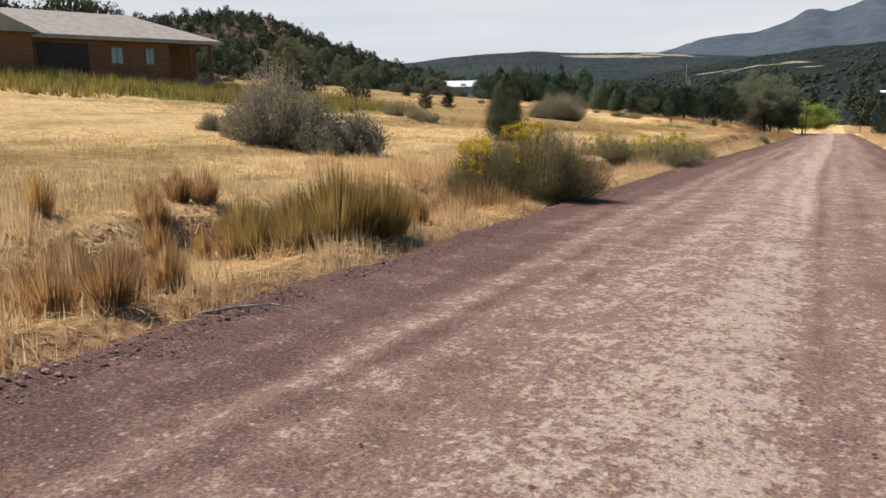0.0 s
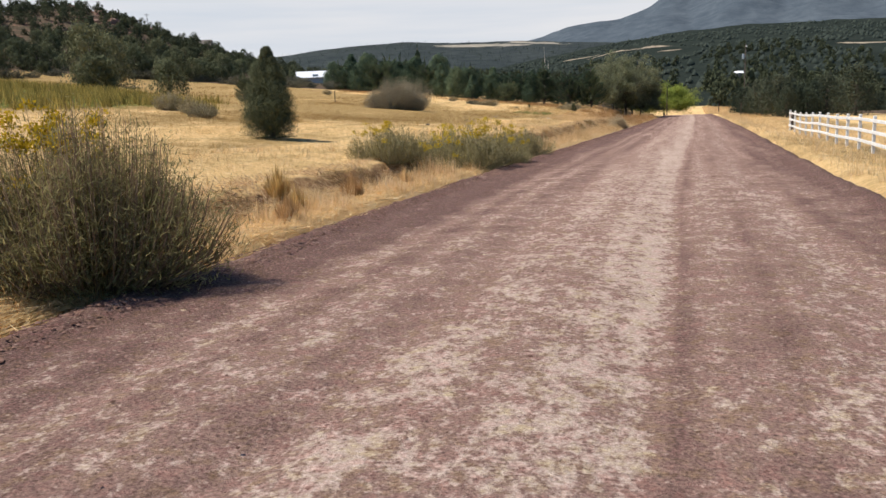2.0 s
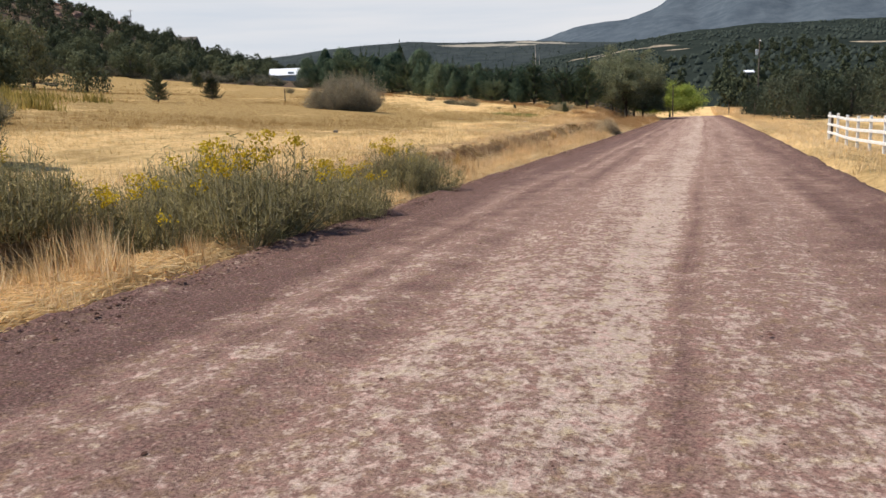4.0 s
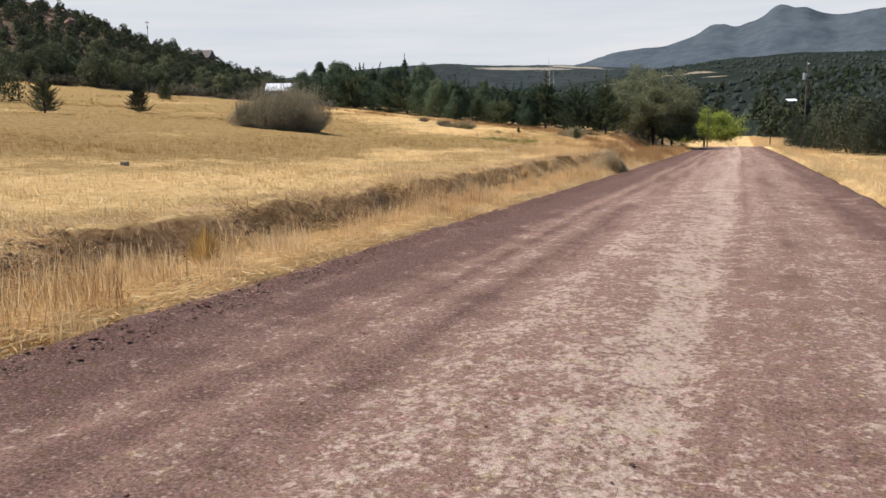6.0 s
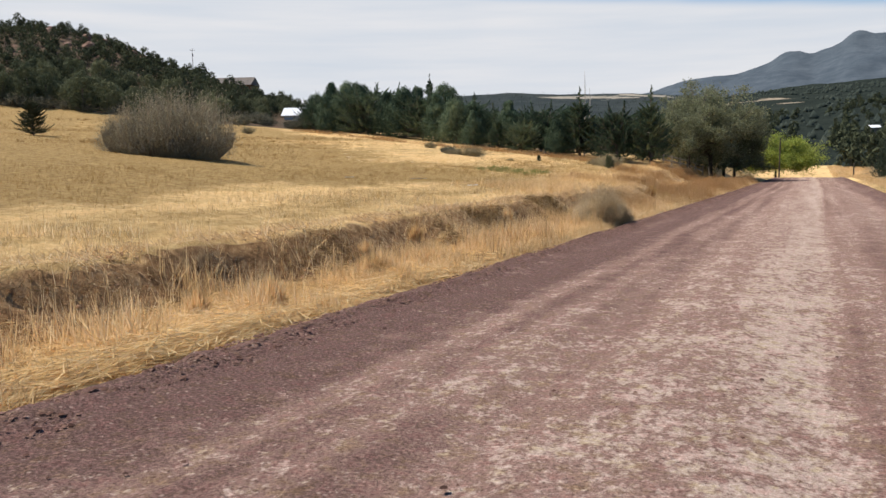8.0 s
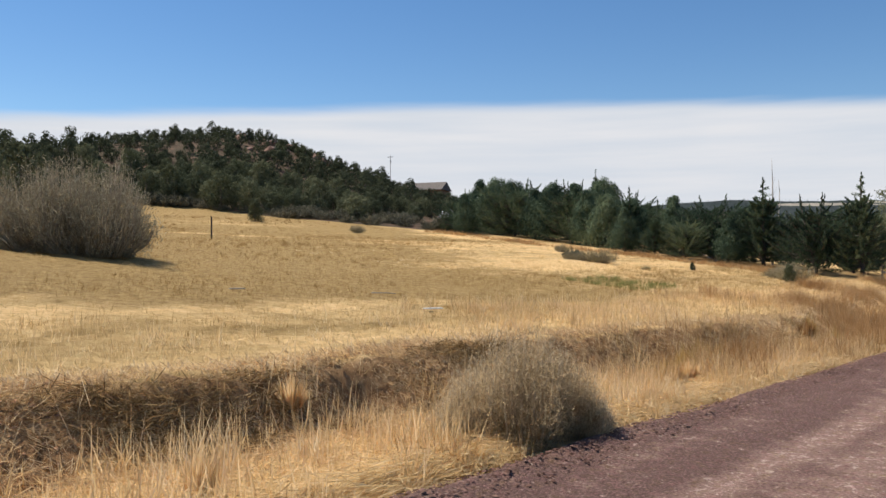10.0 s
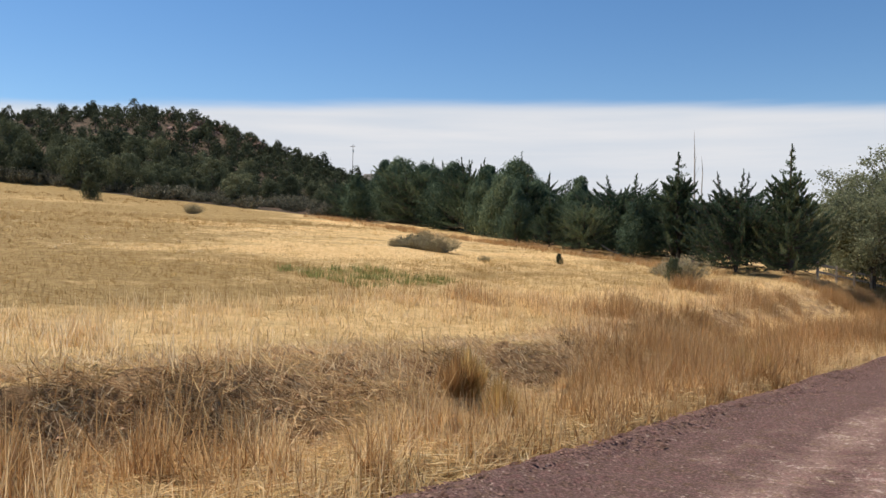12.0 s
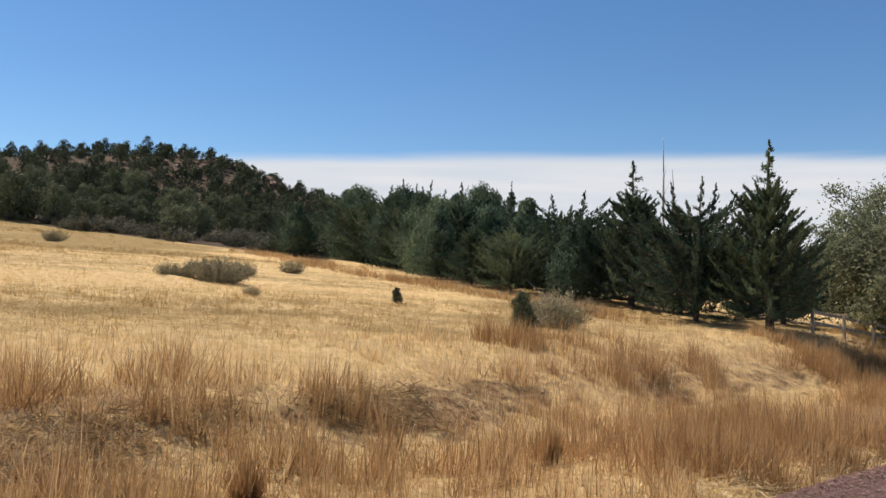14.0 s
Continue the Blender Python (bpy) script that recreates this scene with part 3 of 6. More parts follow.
tagged(new("ground", land), "dry golden grassland with a roadside ditch and earth bank", "ground", kind="structure")

u = np.concatenate([np.arange(-4.35, 4.36, 0.1)])
v = np.concatenate([np.arange(-30, 0, 0.5), np.arange(0, 120, 0.2), np.arange(120, 204, 1.2)])
ru, rv = np.meshgrid(u, v)
rng = np.random.default_rng(11)
rz = road_level(rv) - 0.012 * np.abs(ru) - 0.35 * smooth(3.75, 4.5, np.abs(ru))
rz += 0.05 * np.exp(-((np.abs(ru) - 3.75) / 0.28) ** 2) * (0.8 + 0.6 * wob(ru, rv, 1.3, 2))
for lane in (-2.3, -0.9, 0.8, 2.3):
    rz -= 0.022 * np.exp(-((ru - lane) / 0.26) ** 2)
rz += 0.010 * wob(ru, rv, 3.1, 1) + 0.006 * wob(ru, rv, 7.7, 4) + rng.normal(size=rz.shape) * (0.004 + 0.012 * smooth(2.9, 3.9, np.abs(ru)))
edge_wave = 0.07 * wob(ru, rv, 1.1, 9) * smooth(2.5, 4.2, np.abs(ru)) * np.sign(ru)
n = len(u)
i = (np.arange(len(v) - 1)[:, None] * n + np.arange(n - 1)[None]).ravel()
faces = np.stack([i, i + 1, i + n + 1, i + n], 1)
road = mesh("road", np.stack([road_mid(rv) + ru + edge_wave, rv, rz], -1).reshape(-1, 3), faces, ROAD, True)
layer = road.uv_layers.new(name="UVMap")
layer.data.foreach_set("uv", np.stack([ru, rv], -1).reshape(-1, 2)[faces.ravel()].astype(np.float32).ravel())
tagged(new("road", road), "unpaved red cinder gravel road with pale dusty wheel tracks", "road", kind="structure")


def ridge(name, label, material, near, far, crest, drop, seed, az=(-58, 62), rows=26, cols=220, relief=0.06, knolls=()):
    """A range of hills round the valley: crest gives degrees to the left of +y and degrees above the eye."""
    a = np.linspace(*az, cols)
    top = np.interp(a, [c[0] for c in crest], [c[1] for c in crest])
    k = np.linspace(0, 1.35, rows)
    aa, kk = np.meshgrid(a, k)
    r = near + (far - near) * kk
    tt = np.broadcast_to(top, aa.shape)
    up = np.where(kk <= 1, np.maximum(kk, 0) ** 0.85, np.maximum(1 - (kk - 1) * 2.2, 0))
    x, y = -np.sin(np.radians(aa)) * r, np.cos(np.radians(aa)) * r
    f = 9.0 / far
    lump = wob(x, y, f * 4, seed) * 0.5 + wob(x, y, f * 9, seed + 1) * 0.3 + wob(x, y, f * 21, seed + 2) * 0.2
    z = drop + (far * np.tan(np.radians(tt)) - drop) * up * (1 + relief * lump * np.where(kk < 0.98, 1, 0.35) * np.minimum(kk * 3, 1))
    for kx, ky, kr, kh in knolls:
        z = z + kh * np.exp(-(((x - kx) / kr) ** 2) - ((y - ky) / (kr * 1.2)) ** 2)
    i = (np.arange(rows - 1)[:, None] * cols + np.arange(cols - 1)[None]).ravel()
    me = mesh(name, np.stack([x, y, z], -1).reshape(-1, 3), np.stack([i, i + 1, i + cols + 1, i + cols], 1), material, True)
    tagged(new(name, me), label, "hill", kind="structure")
    return x, y, z


ridge("mountain", "mountain range beyond the valley, tinted blue-grey for haze", MOUNTAIN, 2600, 4200, [(-58, 4.5), (-20, 5.2), (-12, 5.6), (-8.2, 6.0), (-6.1, 5.95), (-4.5, 6.42), (-2.5, 6.15), (-0.6, 5.2), (0.5, 5.35), (4, 4.5), (6, 4.25), (7.7, 4.0), (9.2, 3.3), (12, 2.6), (20, 1.5), (62, 1.0)], -30, 5, rows=44, cols=400, relief=0.11)
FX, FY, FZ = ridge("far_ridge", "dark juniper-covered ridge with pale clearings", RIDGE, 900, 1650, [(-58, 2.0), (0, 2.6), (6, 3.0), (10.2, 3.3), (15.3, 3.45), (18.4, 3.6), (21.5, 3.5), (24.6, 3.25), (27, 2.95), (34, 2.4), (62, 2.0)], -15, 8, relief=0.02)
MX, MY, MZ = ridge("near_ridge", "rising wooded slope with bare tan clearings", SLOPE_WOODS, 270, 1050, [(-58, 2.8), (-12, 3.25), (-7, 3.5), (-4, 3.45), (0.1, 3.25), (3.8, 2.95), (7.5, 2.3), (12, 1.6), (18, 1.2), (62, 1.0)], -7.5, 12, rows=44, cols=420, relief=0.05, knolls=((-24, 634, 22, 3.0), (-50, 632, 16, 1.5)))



def slope_height(x, y):
    """Height of the near wooded slope at a place."""
    c = (math.degrees(math.atan2(-x, y)) + 58) / 120 * (MX.shape[1] - 1)
    r = (math.hypot(x, y) - 270) / 780 / 1.35 * (MX.shape[0] - 1)
    if r < 0:
        return -99.0
    i, j = int(r), int(c)
    return float(MZ[i, j] + (MZ[i + 1, j] - MZ[i, j]) * (r - i))


# ---- trees and bushes ----
def conifer(seed, tall, wide, branches, sprays, leaves, leaf, low, spire, lean):
    """Arrays of a slim conifer: wood, then foliage. Sprays of leaves sit on upswept branches; the tips stand out unevenly."""
    rng = np.random.default_rng(seed)
    k = np.linspace(low, 0.97, branches) + rng.normal(size=branches) * 0.015
    k = np.clip(k, low, 0.98)
    turn = np.arange(branches) * 2.4 + rng.normal(size=branches) * 0.5
    shape = np.where(k < 0.25, 0.80 + 0.8 * k, 1.0 - (np.maximum(k - 0.25, 0) / 0.75) ** 1.4) * (1 - spire * k)
    reach = wide * np.clip(shape, 0.05, 1) * rng.uniform(0.62, 1.18, branches)
    rise = np.tan(np.radians(rng.uniform(10, 36, branches) + 30 * k - 34 * np.maximum(1 - k / 0.3, 0))) * lean * np.where(rng.uniform(size=branches) < 0.2 * (k > 0.3), 2.4, 1.0)
    root = np.stack([0.04 * wide * np.sin(k * 5 + seed), 0.04 * wide * np.cos(k * 4), k * tall * 0.92], 1)
    out = np.stack([np.cos(turn), np.sin(turn), rise], 1)
    tip = root + out * reach[:, None]
    tip[:, 2] = np.minimum(tip[:, 2], tall * (0.35 + 0.66 * np.maximum(k, 0.45)) + 0.2)
    tip[:, 2] = np.maximum(tip[:, 2], 0.05 * tall)
    seg = np.linspace(0, 0.96, 7)
    spine = np.stack([0.04 * wide * np.sin(seg * 5 + seed), 0.04 * wide * np.cos(seg * 4), seg * tall], 1)
    girth = 0.022 * tall * (1 - seg) ** 0.8 + 0.012
    wood = merge(tubes(spine[:-1], spine[1:], girth[:-1], girth[1:], 7), tubes(root, tip, 0.006 * tall * (1 - 0.7 * k), 0.006, 3))
    s = np.linspace(0.22, 1.02, sprays)[None, :, None]
    heart = (root[:, None] + (tip - root)[:, None] * s).reshape(-1, 3)
    way = np.repeat(unit(tip - root), sprays, 0)
    way = unit(way + [0, 0, 0.55] + rng.normal(size=way.shape) * 0.35)
    size = np.repeat(0.35 + 0.65 * reach / wide, sprays) * np.tile(np.linspace(1.1, 0.75, sprays), branches)
    heart, way, size = np.repeat(heart, leaves, 0), np.repeat(way, leaves, 0), np.repeat(size, leaves)
    along = rng.uniform(-1, 1, len(heart))
    thick = (1 - 0.75 * np.abs(along))[:, None]
    c = heart + way * (along * 0.075 * tall * size)[:, None] + rng.normal(size=heart.shape) * thick * (0.026 * tall * size)[:, None]
    way = unit(way + rng.normal(size=way.shape) * 0.45)
    green = slivers(c, way, leaf * rng.uniform(0.7, 1.6, len(c)), leaf * rng.uniform(0.35, 0.75, len(c)), rng)
    tops = rng.uniform(0.86, 1.0, 60)
    top = np.stack([rng.normal(size=60) * 0.02 * wide, rng.normal(size=60) * 0.02 * wide, tall * (tops + 0.03)], 1)
    green = merge(green, slivers(top, unit(np.array([[0, 0, 1.0]]) + rng.normal(size=top.shape) * 0.5), leaf, leaf * 0.5, rng))
    green[0][:, 2] = np.maximum(green[0][:, 2], 0.02 * tall)
    # bring the crown to its stated height and spread
    lift = tall / green[0][:, 2].max()
    spread = wide / np.percentile(np.hypot(green[0][:, 0], green[0][:, 1]), 96)
    for v in (wood[0], green[0]):
        v *= np.array([spread, spread, lift])
    return wood, green


def juniper(seed, tall, wide, plumes, per, leaf, leaders=1, low=0.05, flare=0.55):
    """Arrays of a juniper: wood, then foliage. Every bough is a plume that bends upwards and ends in a point."""
    rng = np.random.default_rng(seed)
    k = np.concatenate([np.linspace(low, 0.80, plumes) ** 0.92 + rng.normal(size=plumes) * 0.02])
    k = np.clip(k, low, 0.86)
    turn = np.arange(plumes) * 2.4 + rng.normal(size=plumes) * 0.4
    form = np.minimum(1.0, 0.72 + 1.6 * k) * (1 - np.maximum(k - 0.12, 0) / 0.88) ** flare
    reach = wide * np.clip(form, 0.08, 1) * rng.uniform(0.55, 1.15, plumes)
    lead = rng.integers(0, leaders, plumes)
    la = rng.uniform(0, 6.28) + np.arange(leaders) * 6.28 / leaders
    slant = 0.0 if leaders == 1 else 0.30 * wide
    axis = np.stack([np.cos(la[lead]) * slant, np.sin(la[lead]) * slant, np.zeros(plumes)], 1)
    root = axis * k[:, None] + np.array([0, 0, 1.0]) * (k * tall * 0.86)[:, None]
    out = np.stack([np.cos(turn), np.sin(turn), np.zeros(plumes)], 1)
    mid = root + out * (reach * 0.62)[:, None] + np.array([0, 0, 1.0]) * (reach * (rng.uniform(-0.15, 0.20, plumes) - 0.35 * np.maximum(1 - k / 0.25, 0)))[:, None]
    rise = reach * rng.uniform(0.10, 0.50, plumes) + 0.05 * tall * rng.uniform(0.2, 1.2, plumes)
    tip = mid + out * (reach * 0.38)[:, None] + np.array([0, 0, 1.0]) * rise[:, None]
    tip[:, 2] = np.minimum(tip[:, 2], tall * (0.42 + 0.58 * k))
    for q in (mid, tip):
        q[:, 2] = np.maximum(q[:, 2], 0.03 * tall + rng.uniform(0, 0.05, plumes) * tall)
    seg = np.linspace(0, 0.97, 7)
    wood = []
    for a in la:
        way = np.array([np.cos(a) * slant, np.sin(a) * slant, 0])
        spine = way[None] * seg[:, None] * 1.1 + np.stack([0.03 * np.sin(seg * 5 + seed), 0.03 * np.cos(seg * 4), seg * tall * rng.uniform(0.9, 1.0)], 1)
        girth = 0.017 * tall * (1 - seg) ** 0.8 / leaders**0.4 + 0.008
        wood.append(tubes(spine[:-1], spine[1:], girth[:-1], girth[1:], 6))
    wood += [tubes(root, mid, 0.0052 * tall * (1 - 0.6 * k), 0.012, 3), tubes(mid, tip, 0.012, 0.004, 3)]
    s = rng.uniform(0.12, 1.0, (plumes, per)) ** 0.8
    s3 = s[..., None]
    c = (root[:, None] * (1 - s3) ** 2 + 2 * mid[:, None] * s3 * (1 - s3) + tip[:, None] * s3**2)
    way = unit((mid - root)[:, None] * (1 - s3) + (tip - mid)[:, None] * s3)
    fat = (0.16 + 0.10 * reach / wide)[:, None] * 0.46 * wide * (1.04 - s) ** 0.9 * np.minimum(1, s * 3)
    side = rng.normal(size=c.shape)
    side -= way * (side * way).sum(-1, keepdims=True)
    c = c + unit(side) * (fat * np.sqrt(rng.uniform(0.05, 1, s.shape)))[..., None] * [1, 1, 0.8] + [0, 0, 0.02]
    way = unit(way * 0.8 + unit(side) * 0.45 + [0, 0, 0.5] + rng.normal(size=c.shape) * 0.28)
    c, way = c.reshape(-1, 3), way.reshape(-1, 3)
    green = [slivers(c, way, leaf * rng.uniform(0.7, 1.7, len(c)), leaf * rng.uniform(0.28, 0.55, len(c)), rng)]
    for a in la:
        n = 850 if leaders == 1 else 420
        h = 1.0 - 0.36 * rng.uniform(0, 1, n) ** 0.9
        ring = np.floor((1.0 - h) * 34)
        t = ring * 2.4 + rng.normal(size=n) * 0.55
        r = (1.0 - h) * (1.05 if leaders == 1 else 0.48) * wide * rng.uniform(0.05, 1.0, n) * (0.75 + 0.35 * np.sin(ring * 1.9)) + 0.01
        h = h + r * 0.5 / tall * (1.0 - h) * 3
        c = np.stack([np.cos(t) * r + np.cos(a) * slant * 1.1 * h, np.sin(t) * r + np.sin(a) * slant * 1.1 * h, h * tall], 1)
        green.append(slivers(c, unit(np.stack([np.cos(t), np.sin(t), 1.3 + 0 * t], 1) + rng.normal(size=c.shape) * 0.3), leaf * 0.9, leaf * 0.32, rng))
    green = merge(*green)
    green[0][:, 2] = np.maximum(green[0][:, 2], 0.02)
    wood = merge(*wood)
    lift = tall / green[0][:, 2].max()
    spread = wide / np.percentile(np.hypot(green[0][:, 0], green[0][:, 1]), 97)
    for v in (wood[0], green[0]):
        v *= np.array([spread, spread, lift])
    return wood, green


def rounded(seed, tall, wide, lumps, leaves, leaf, point=0.0, thin=(0.4, 0.8)):
    """Arrays of a round-headed tree: a short stem, and lumps of foliage that make an uneven dome."""
    rng = np.random.default_rng(seed)
    turn, k = np.arange(lumps) * 2.4 + rng.normal(size=lumps) * 0.3, np.linspace(0.09, 0.88, lumps)
    r = np.sqrt(np.clip(1 - ((k - 0.32) / 0.66) ** 2, 0.02, 1)) * wide * rng.uniform(0.30, 0.66, lumps)
    taper = 1 - point * np.maximum(k - 0.35, 0) / 0.55
    heart = np.stack([np.cos(turn) * r * taper, np.sin(turn) * r * taper, k * tall], 1)
    grow = wide * rng.uniform(0.32, 0.54, lumps) * (1.08 - 0.45 * k) * taper**0.5
    wood = merge(tubes([[0, 0, 0]], [[0, 0, tall * 0.6]], 0.035 * tall, 0.012 * tall, 6), tubes(np.stack([0 * k, 0 * k, k * tall * 0.5], 1), heart, 0.010 * tall, 0.006, 3))
    way = unit(rng.normal(size=(lumps, leaves, 3)) + [0, 0, 0.25])
    c = heart[:, None] + way * (grow[:, None] * rng.uniform(0.45, 1.08, (lumps, leaves)))[..., None] * [1, 1, 1.1]
    c, way = c.reshape(-1, 3), way.reshape(-1, 3)
    c[:, 2] = np.maximum(c[:, 2], 0.03 * tall)
    way = unit(way + [0, 0, 0.1] + rng.normal(size=way.shape) * 0.36)
    return wood, scales(c, way, leaf * rng.uniform(0.8, 1.6, len(c)), leaf * rng.uniform(*thin, len(c)) * 1.3, rng)


def broadleaf(seed, tall, wide, limbs, clumps, leaves, leaf, bole=0.25, droop=0.0, low=0.0):
    """Arrays of a leafy tree: forked trunk and limbs, then clumps of leaves with gaps between them."""
    rng = np.random.default_rng(seed)
    fork = np.array([0, 0, bole * tall])
    a, b, ra, rb = [np.zeros(3)], [fork], [0.024 * tall], [0.018 * tall]
    ends = []
    for j in range(limbs):
        turn = j * 2.4 + rng.normal() * 0.3
        k = rng.uniform(0.25, 1.0)
        end = np.array([np.cos(turn) * wide * k ** 0.6, np.sin(turn) * wide * k ** 0.6, tall * (1.0 - 0.62 * k ** 1.5) * rng.uniform(0.42, 1.0)])
        end[2] = max(end[2], low * tall)
        mid = fork + (end - fork) * 0.5 + np.array([0, 0, 0.07 * tall])
        for p, q, r0, r1 in ((fork, mid, 0.009, 0.005), (mid, end, 0.005, 0.002)):
            a.append(p), b.append(q), ra.append(r0 * tall), rb.append(r1 * tall)
        for _ in range(clumps):
            s = rng.uniform(0.25, 1.05)
            p = mid + (end - mid) * s + rng.normal(size=3) * np.array([0.13, 0.13, 0.09]) * wide
            ends.append(p)
            a.append(mid + (end - mid) * min(s, 0.9)), b.append(p), ra.append(0.0025 * tall), rb.append(0.0012 * tall)
    wood = tubes(np.array(a), np.array(b), np.array(ra), np.array(rb), 5)
    heart = np.repeat(np.array(ends), leaves, 0)
    grow = np.repeat(rng.uniform(0.5, 1.25, len(ends)), leaves)[:, None]
    c = heart + rng.normal(size=heart.shape) * grow * 0.085 * wide * np.array([1.15, 1.15, 0.8])
    way = unit(rng.normal(size=c.shape) + [0, 0, -droop])
    return wood, slivers(c, way, leaf * rng.uniform(0.6, 1.4, len(c)), leaf * rng.uniform(0.4, 0.8, len(c)), rng)


def shrub(seed, tall, wide, stems, leaves, leaf, bare=0.25, flowers=0, upright=0.6, thin=(0.22, 0.5), spread=0.62):
    """Arrays of a bush: stems that fan out from the ground, leaves along them, and flower heads at the tips."""
    rng = np.random.default_rng(seed)
    turn, k = rng.uniform(0, 2 * np.pi, stems), np.sqrt(rng.uniform(0, 1, stems))
    lumps = 1 + 0.18 * np.sin(turn * 3 + seed) + 0.12 * np.sin(turn * 5 + 2 * seed)
    reach = wide * k * lumps
    top = tall * (1 - (1 - upright * 0.8) * k ** 2.4) * rng.uniform(0.62, 1.05, stems)
    top = top * (0.86 + 0.20 * np.sin(turn * 4 + 1.3 * seed) * k + 0.12 * np.sin(turn * 7 + seed) * k)
    root = np.stack([np.cos(turn) * reach * spread, np.sin(turn) * reach * spread, np.zeros(stems)], 1)
    tip = np.stack([np.cos(turn) * reach, np.sin(turn) * reach, top], 1)
    mid = (root + tip) / 2 + np.stack([np.cos(turn) * reach * 0.10, np.sin(turn) * reach * 0.10, -0.04 * top], 1)
    wood = merge(tubes(root, mid, 0.004 * tall + 0.003, 0.003 * tall + 0.002, 3), tubes(mid, tip, 0.003 * tall + 0.002, 0.002, 3))
    s = rng.uniform(bare, 1.0, (stems, leaves))[..., None] ** 0.8
    c = np.where(s < 0.5, root[:, None] + (mid - root)[:, None] * s * 2, mid[:, None] + (tip - mid)[:, None] * (s * 2 - 1)).reshape(-1, 3)
    way = np.repeat(unit(tip - mid), leaves, 0)
    c = c + rng.normal(size=c.shape) * 0.05 * tall
    c[:, 2] = np.maximum(c[:, 2], 0.03)
    green = slivers(c, unit(way + rng.normal(size=c.shape) * 0.75), leaf * rng.uniform(0.6, 1.5, len(c)), leaf * rng.uniform(*thin, len(c)), rng)
    bloom = None
    if flowers:
        pick = np.argsort(-tip[:, 2] + rng.normal(size=stems) * 0.12 * tall)[:flowers]
        pick = pick[np.sin(turn[pick] + seed) > 0.1]
        c = np.repeat(tip[pick], 34, 0)
        c = c + rng.normal(size=c.shape) * [0.045, 0.045, 0.032]
        bloom = slivers(c, unit(rng.normal(size=c.shape) + [0, 0, 0.6]), 0.04, 0.03, rng)
    return wood, green, bloom


def plant(name, label, category, shape, woody, leafage, at, turn=0.0, scale=1.0, group="", parts=("trunk", "crown")):
    """A tree or bush as a thing: an Empty at its foot with its wood, its leaves and its flowers."""
    thing = tagged(new(name), label, category, group)
    thing.empty_display_size = 0.3
    part(parts[0], shape[0], woody, thing)
    part(parts[1], shape[1], leafage, thing)
    if len(shape) > 2 and shape[2]:
        tagged(part("bloom", shape[2], FLOWER, thing, "bright yellow flower heads"), kind="stuff")
    x, y = at
    thing.matrix_basis = pose(x, y, height(x, y) - 0.04, 0, 0, turn) @ Matrix.Scale(scale, 4)
    return thing


def again(thing, x, y, turn, scale, label=""):
    ob = copy_thing(thing, pose(x, y, height(x, y) - 0.04, 0, 0, turn) @ Matrix.Scale(scale / thing.scale[0], 4))
    if label:
        tagged(ob, label)
    return ob


# junipers in a row along the field's far edge: x, y, height
ROW = [(-11.3, 119.6, 6.7), (-14.0, 119.6, 5.3), (-18.0, 121.8, 6.3), (-21.8, 122.4, 4.9), (-25.6, 124.2, 4.9), (-28.4, 122.2, 5.2), (-30.6, 123.0, 4.5), (-33.2, 124.0, 4.1), (-35.8, 126.0, 4.8), (-38.6, 127.4, 4.6), (-41.4, 128.8, 4.2), (-44.4, 129.8, 5.0), (-47.4, 131.0, 5.0), (-16.2, 122.6, 3.9), (-19.8, 119.8, 3.3), (-22.8, 119.6, 3.2), (-25.0, 119.4, 3.4), (-27.6, 119.8, 3.6), (-24.0, 127.4, 4.6), (-28.4, 128.4, 4.6), (-32.0, 130.0, 5.2), (-36.0, 132.4, 5.4), (-40.4, 134.6, 5.2), (-45.0, 136.0, 5.4), (-49.5, 137.0, 5.2), (-50.6, 132.4, 5.0), (-53.4, 134.4, 3.8), (-56.2, 137.6, 3.4), (-47.0, 125.0, 3.2), (-49.4, 126.6, 2.8), (-12.9, 125.0, 4.6), (-16.0, 127.6, 4.8), (-20.4, 127.0, 4.6), (-30.4, 126.6, 4.4)]
kinds = []
for j, (tall, wide, leaders, flare) in enumerate(((6.7, 2.0, 1, 0.66), (5.3, 2.6, 3, 0.30), (6.3, 2.1, 1, 0.72), (4.6, 2.8, 2, 0.36))):
    kinds.append((tall, juniper(20 + j, tall, wide, 190, 120, 0.125, leaders, (0.07, 0.09, 0.06, 0.05)[j], flare)))
for j, (tall, wide) in enumerate(((5.0, 2.5), (5.6, 2.3))):
    kinds.append((tall, rounded(28 + j, tall, wide, 34, 430, 0.15, 0.45 + 0.3 * j, (0.25, 0.55))))
ROW = [(x, y, tall + (0.9 if x < -33 else 0.0)) for x, y, tall in ROW]
rng = np.random.default_rng(5)
first = {}
for j, (x, y, tall) in enumerate(ROW):
    k = (0, 1, 2, 3)[j] if j < 4 else int(rng.integers(0, 6)) if x > -30 else (4, 5, 1, 4, 5, 3)[j % 6]
    if k not in first:
        first[k] = plant("juniper_tree", "dark green juniper tree at the edge of the dry field", "tree", kinds[k][1], BARK, JUNIPER, (x, y), rng.uniform(0, 360), tall / kinds[k][0], "junipers along the field edge")
    else:
        again(first[k], x, y, rng.uniform(0, 360), tall / kinds[k][0])

# a slim pine that stands above the row
plant("pine_tree", "slim dark pine with whorled branches above the junipers", "tree", conifer(41, 8.2, 1.6, 60, 4, 22, 0.15, 0.2, 0.2, 0.35), BARK, JUNIPER, (-43.2, 144.0))

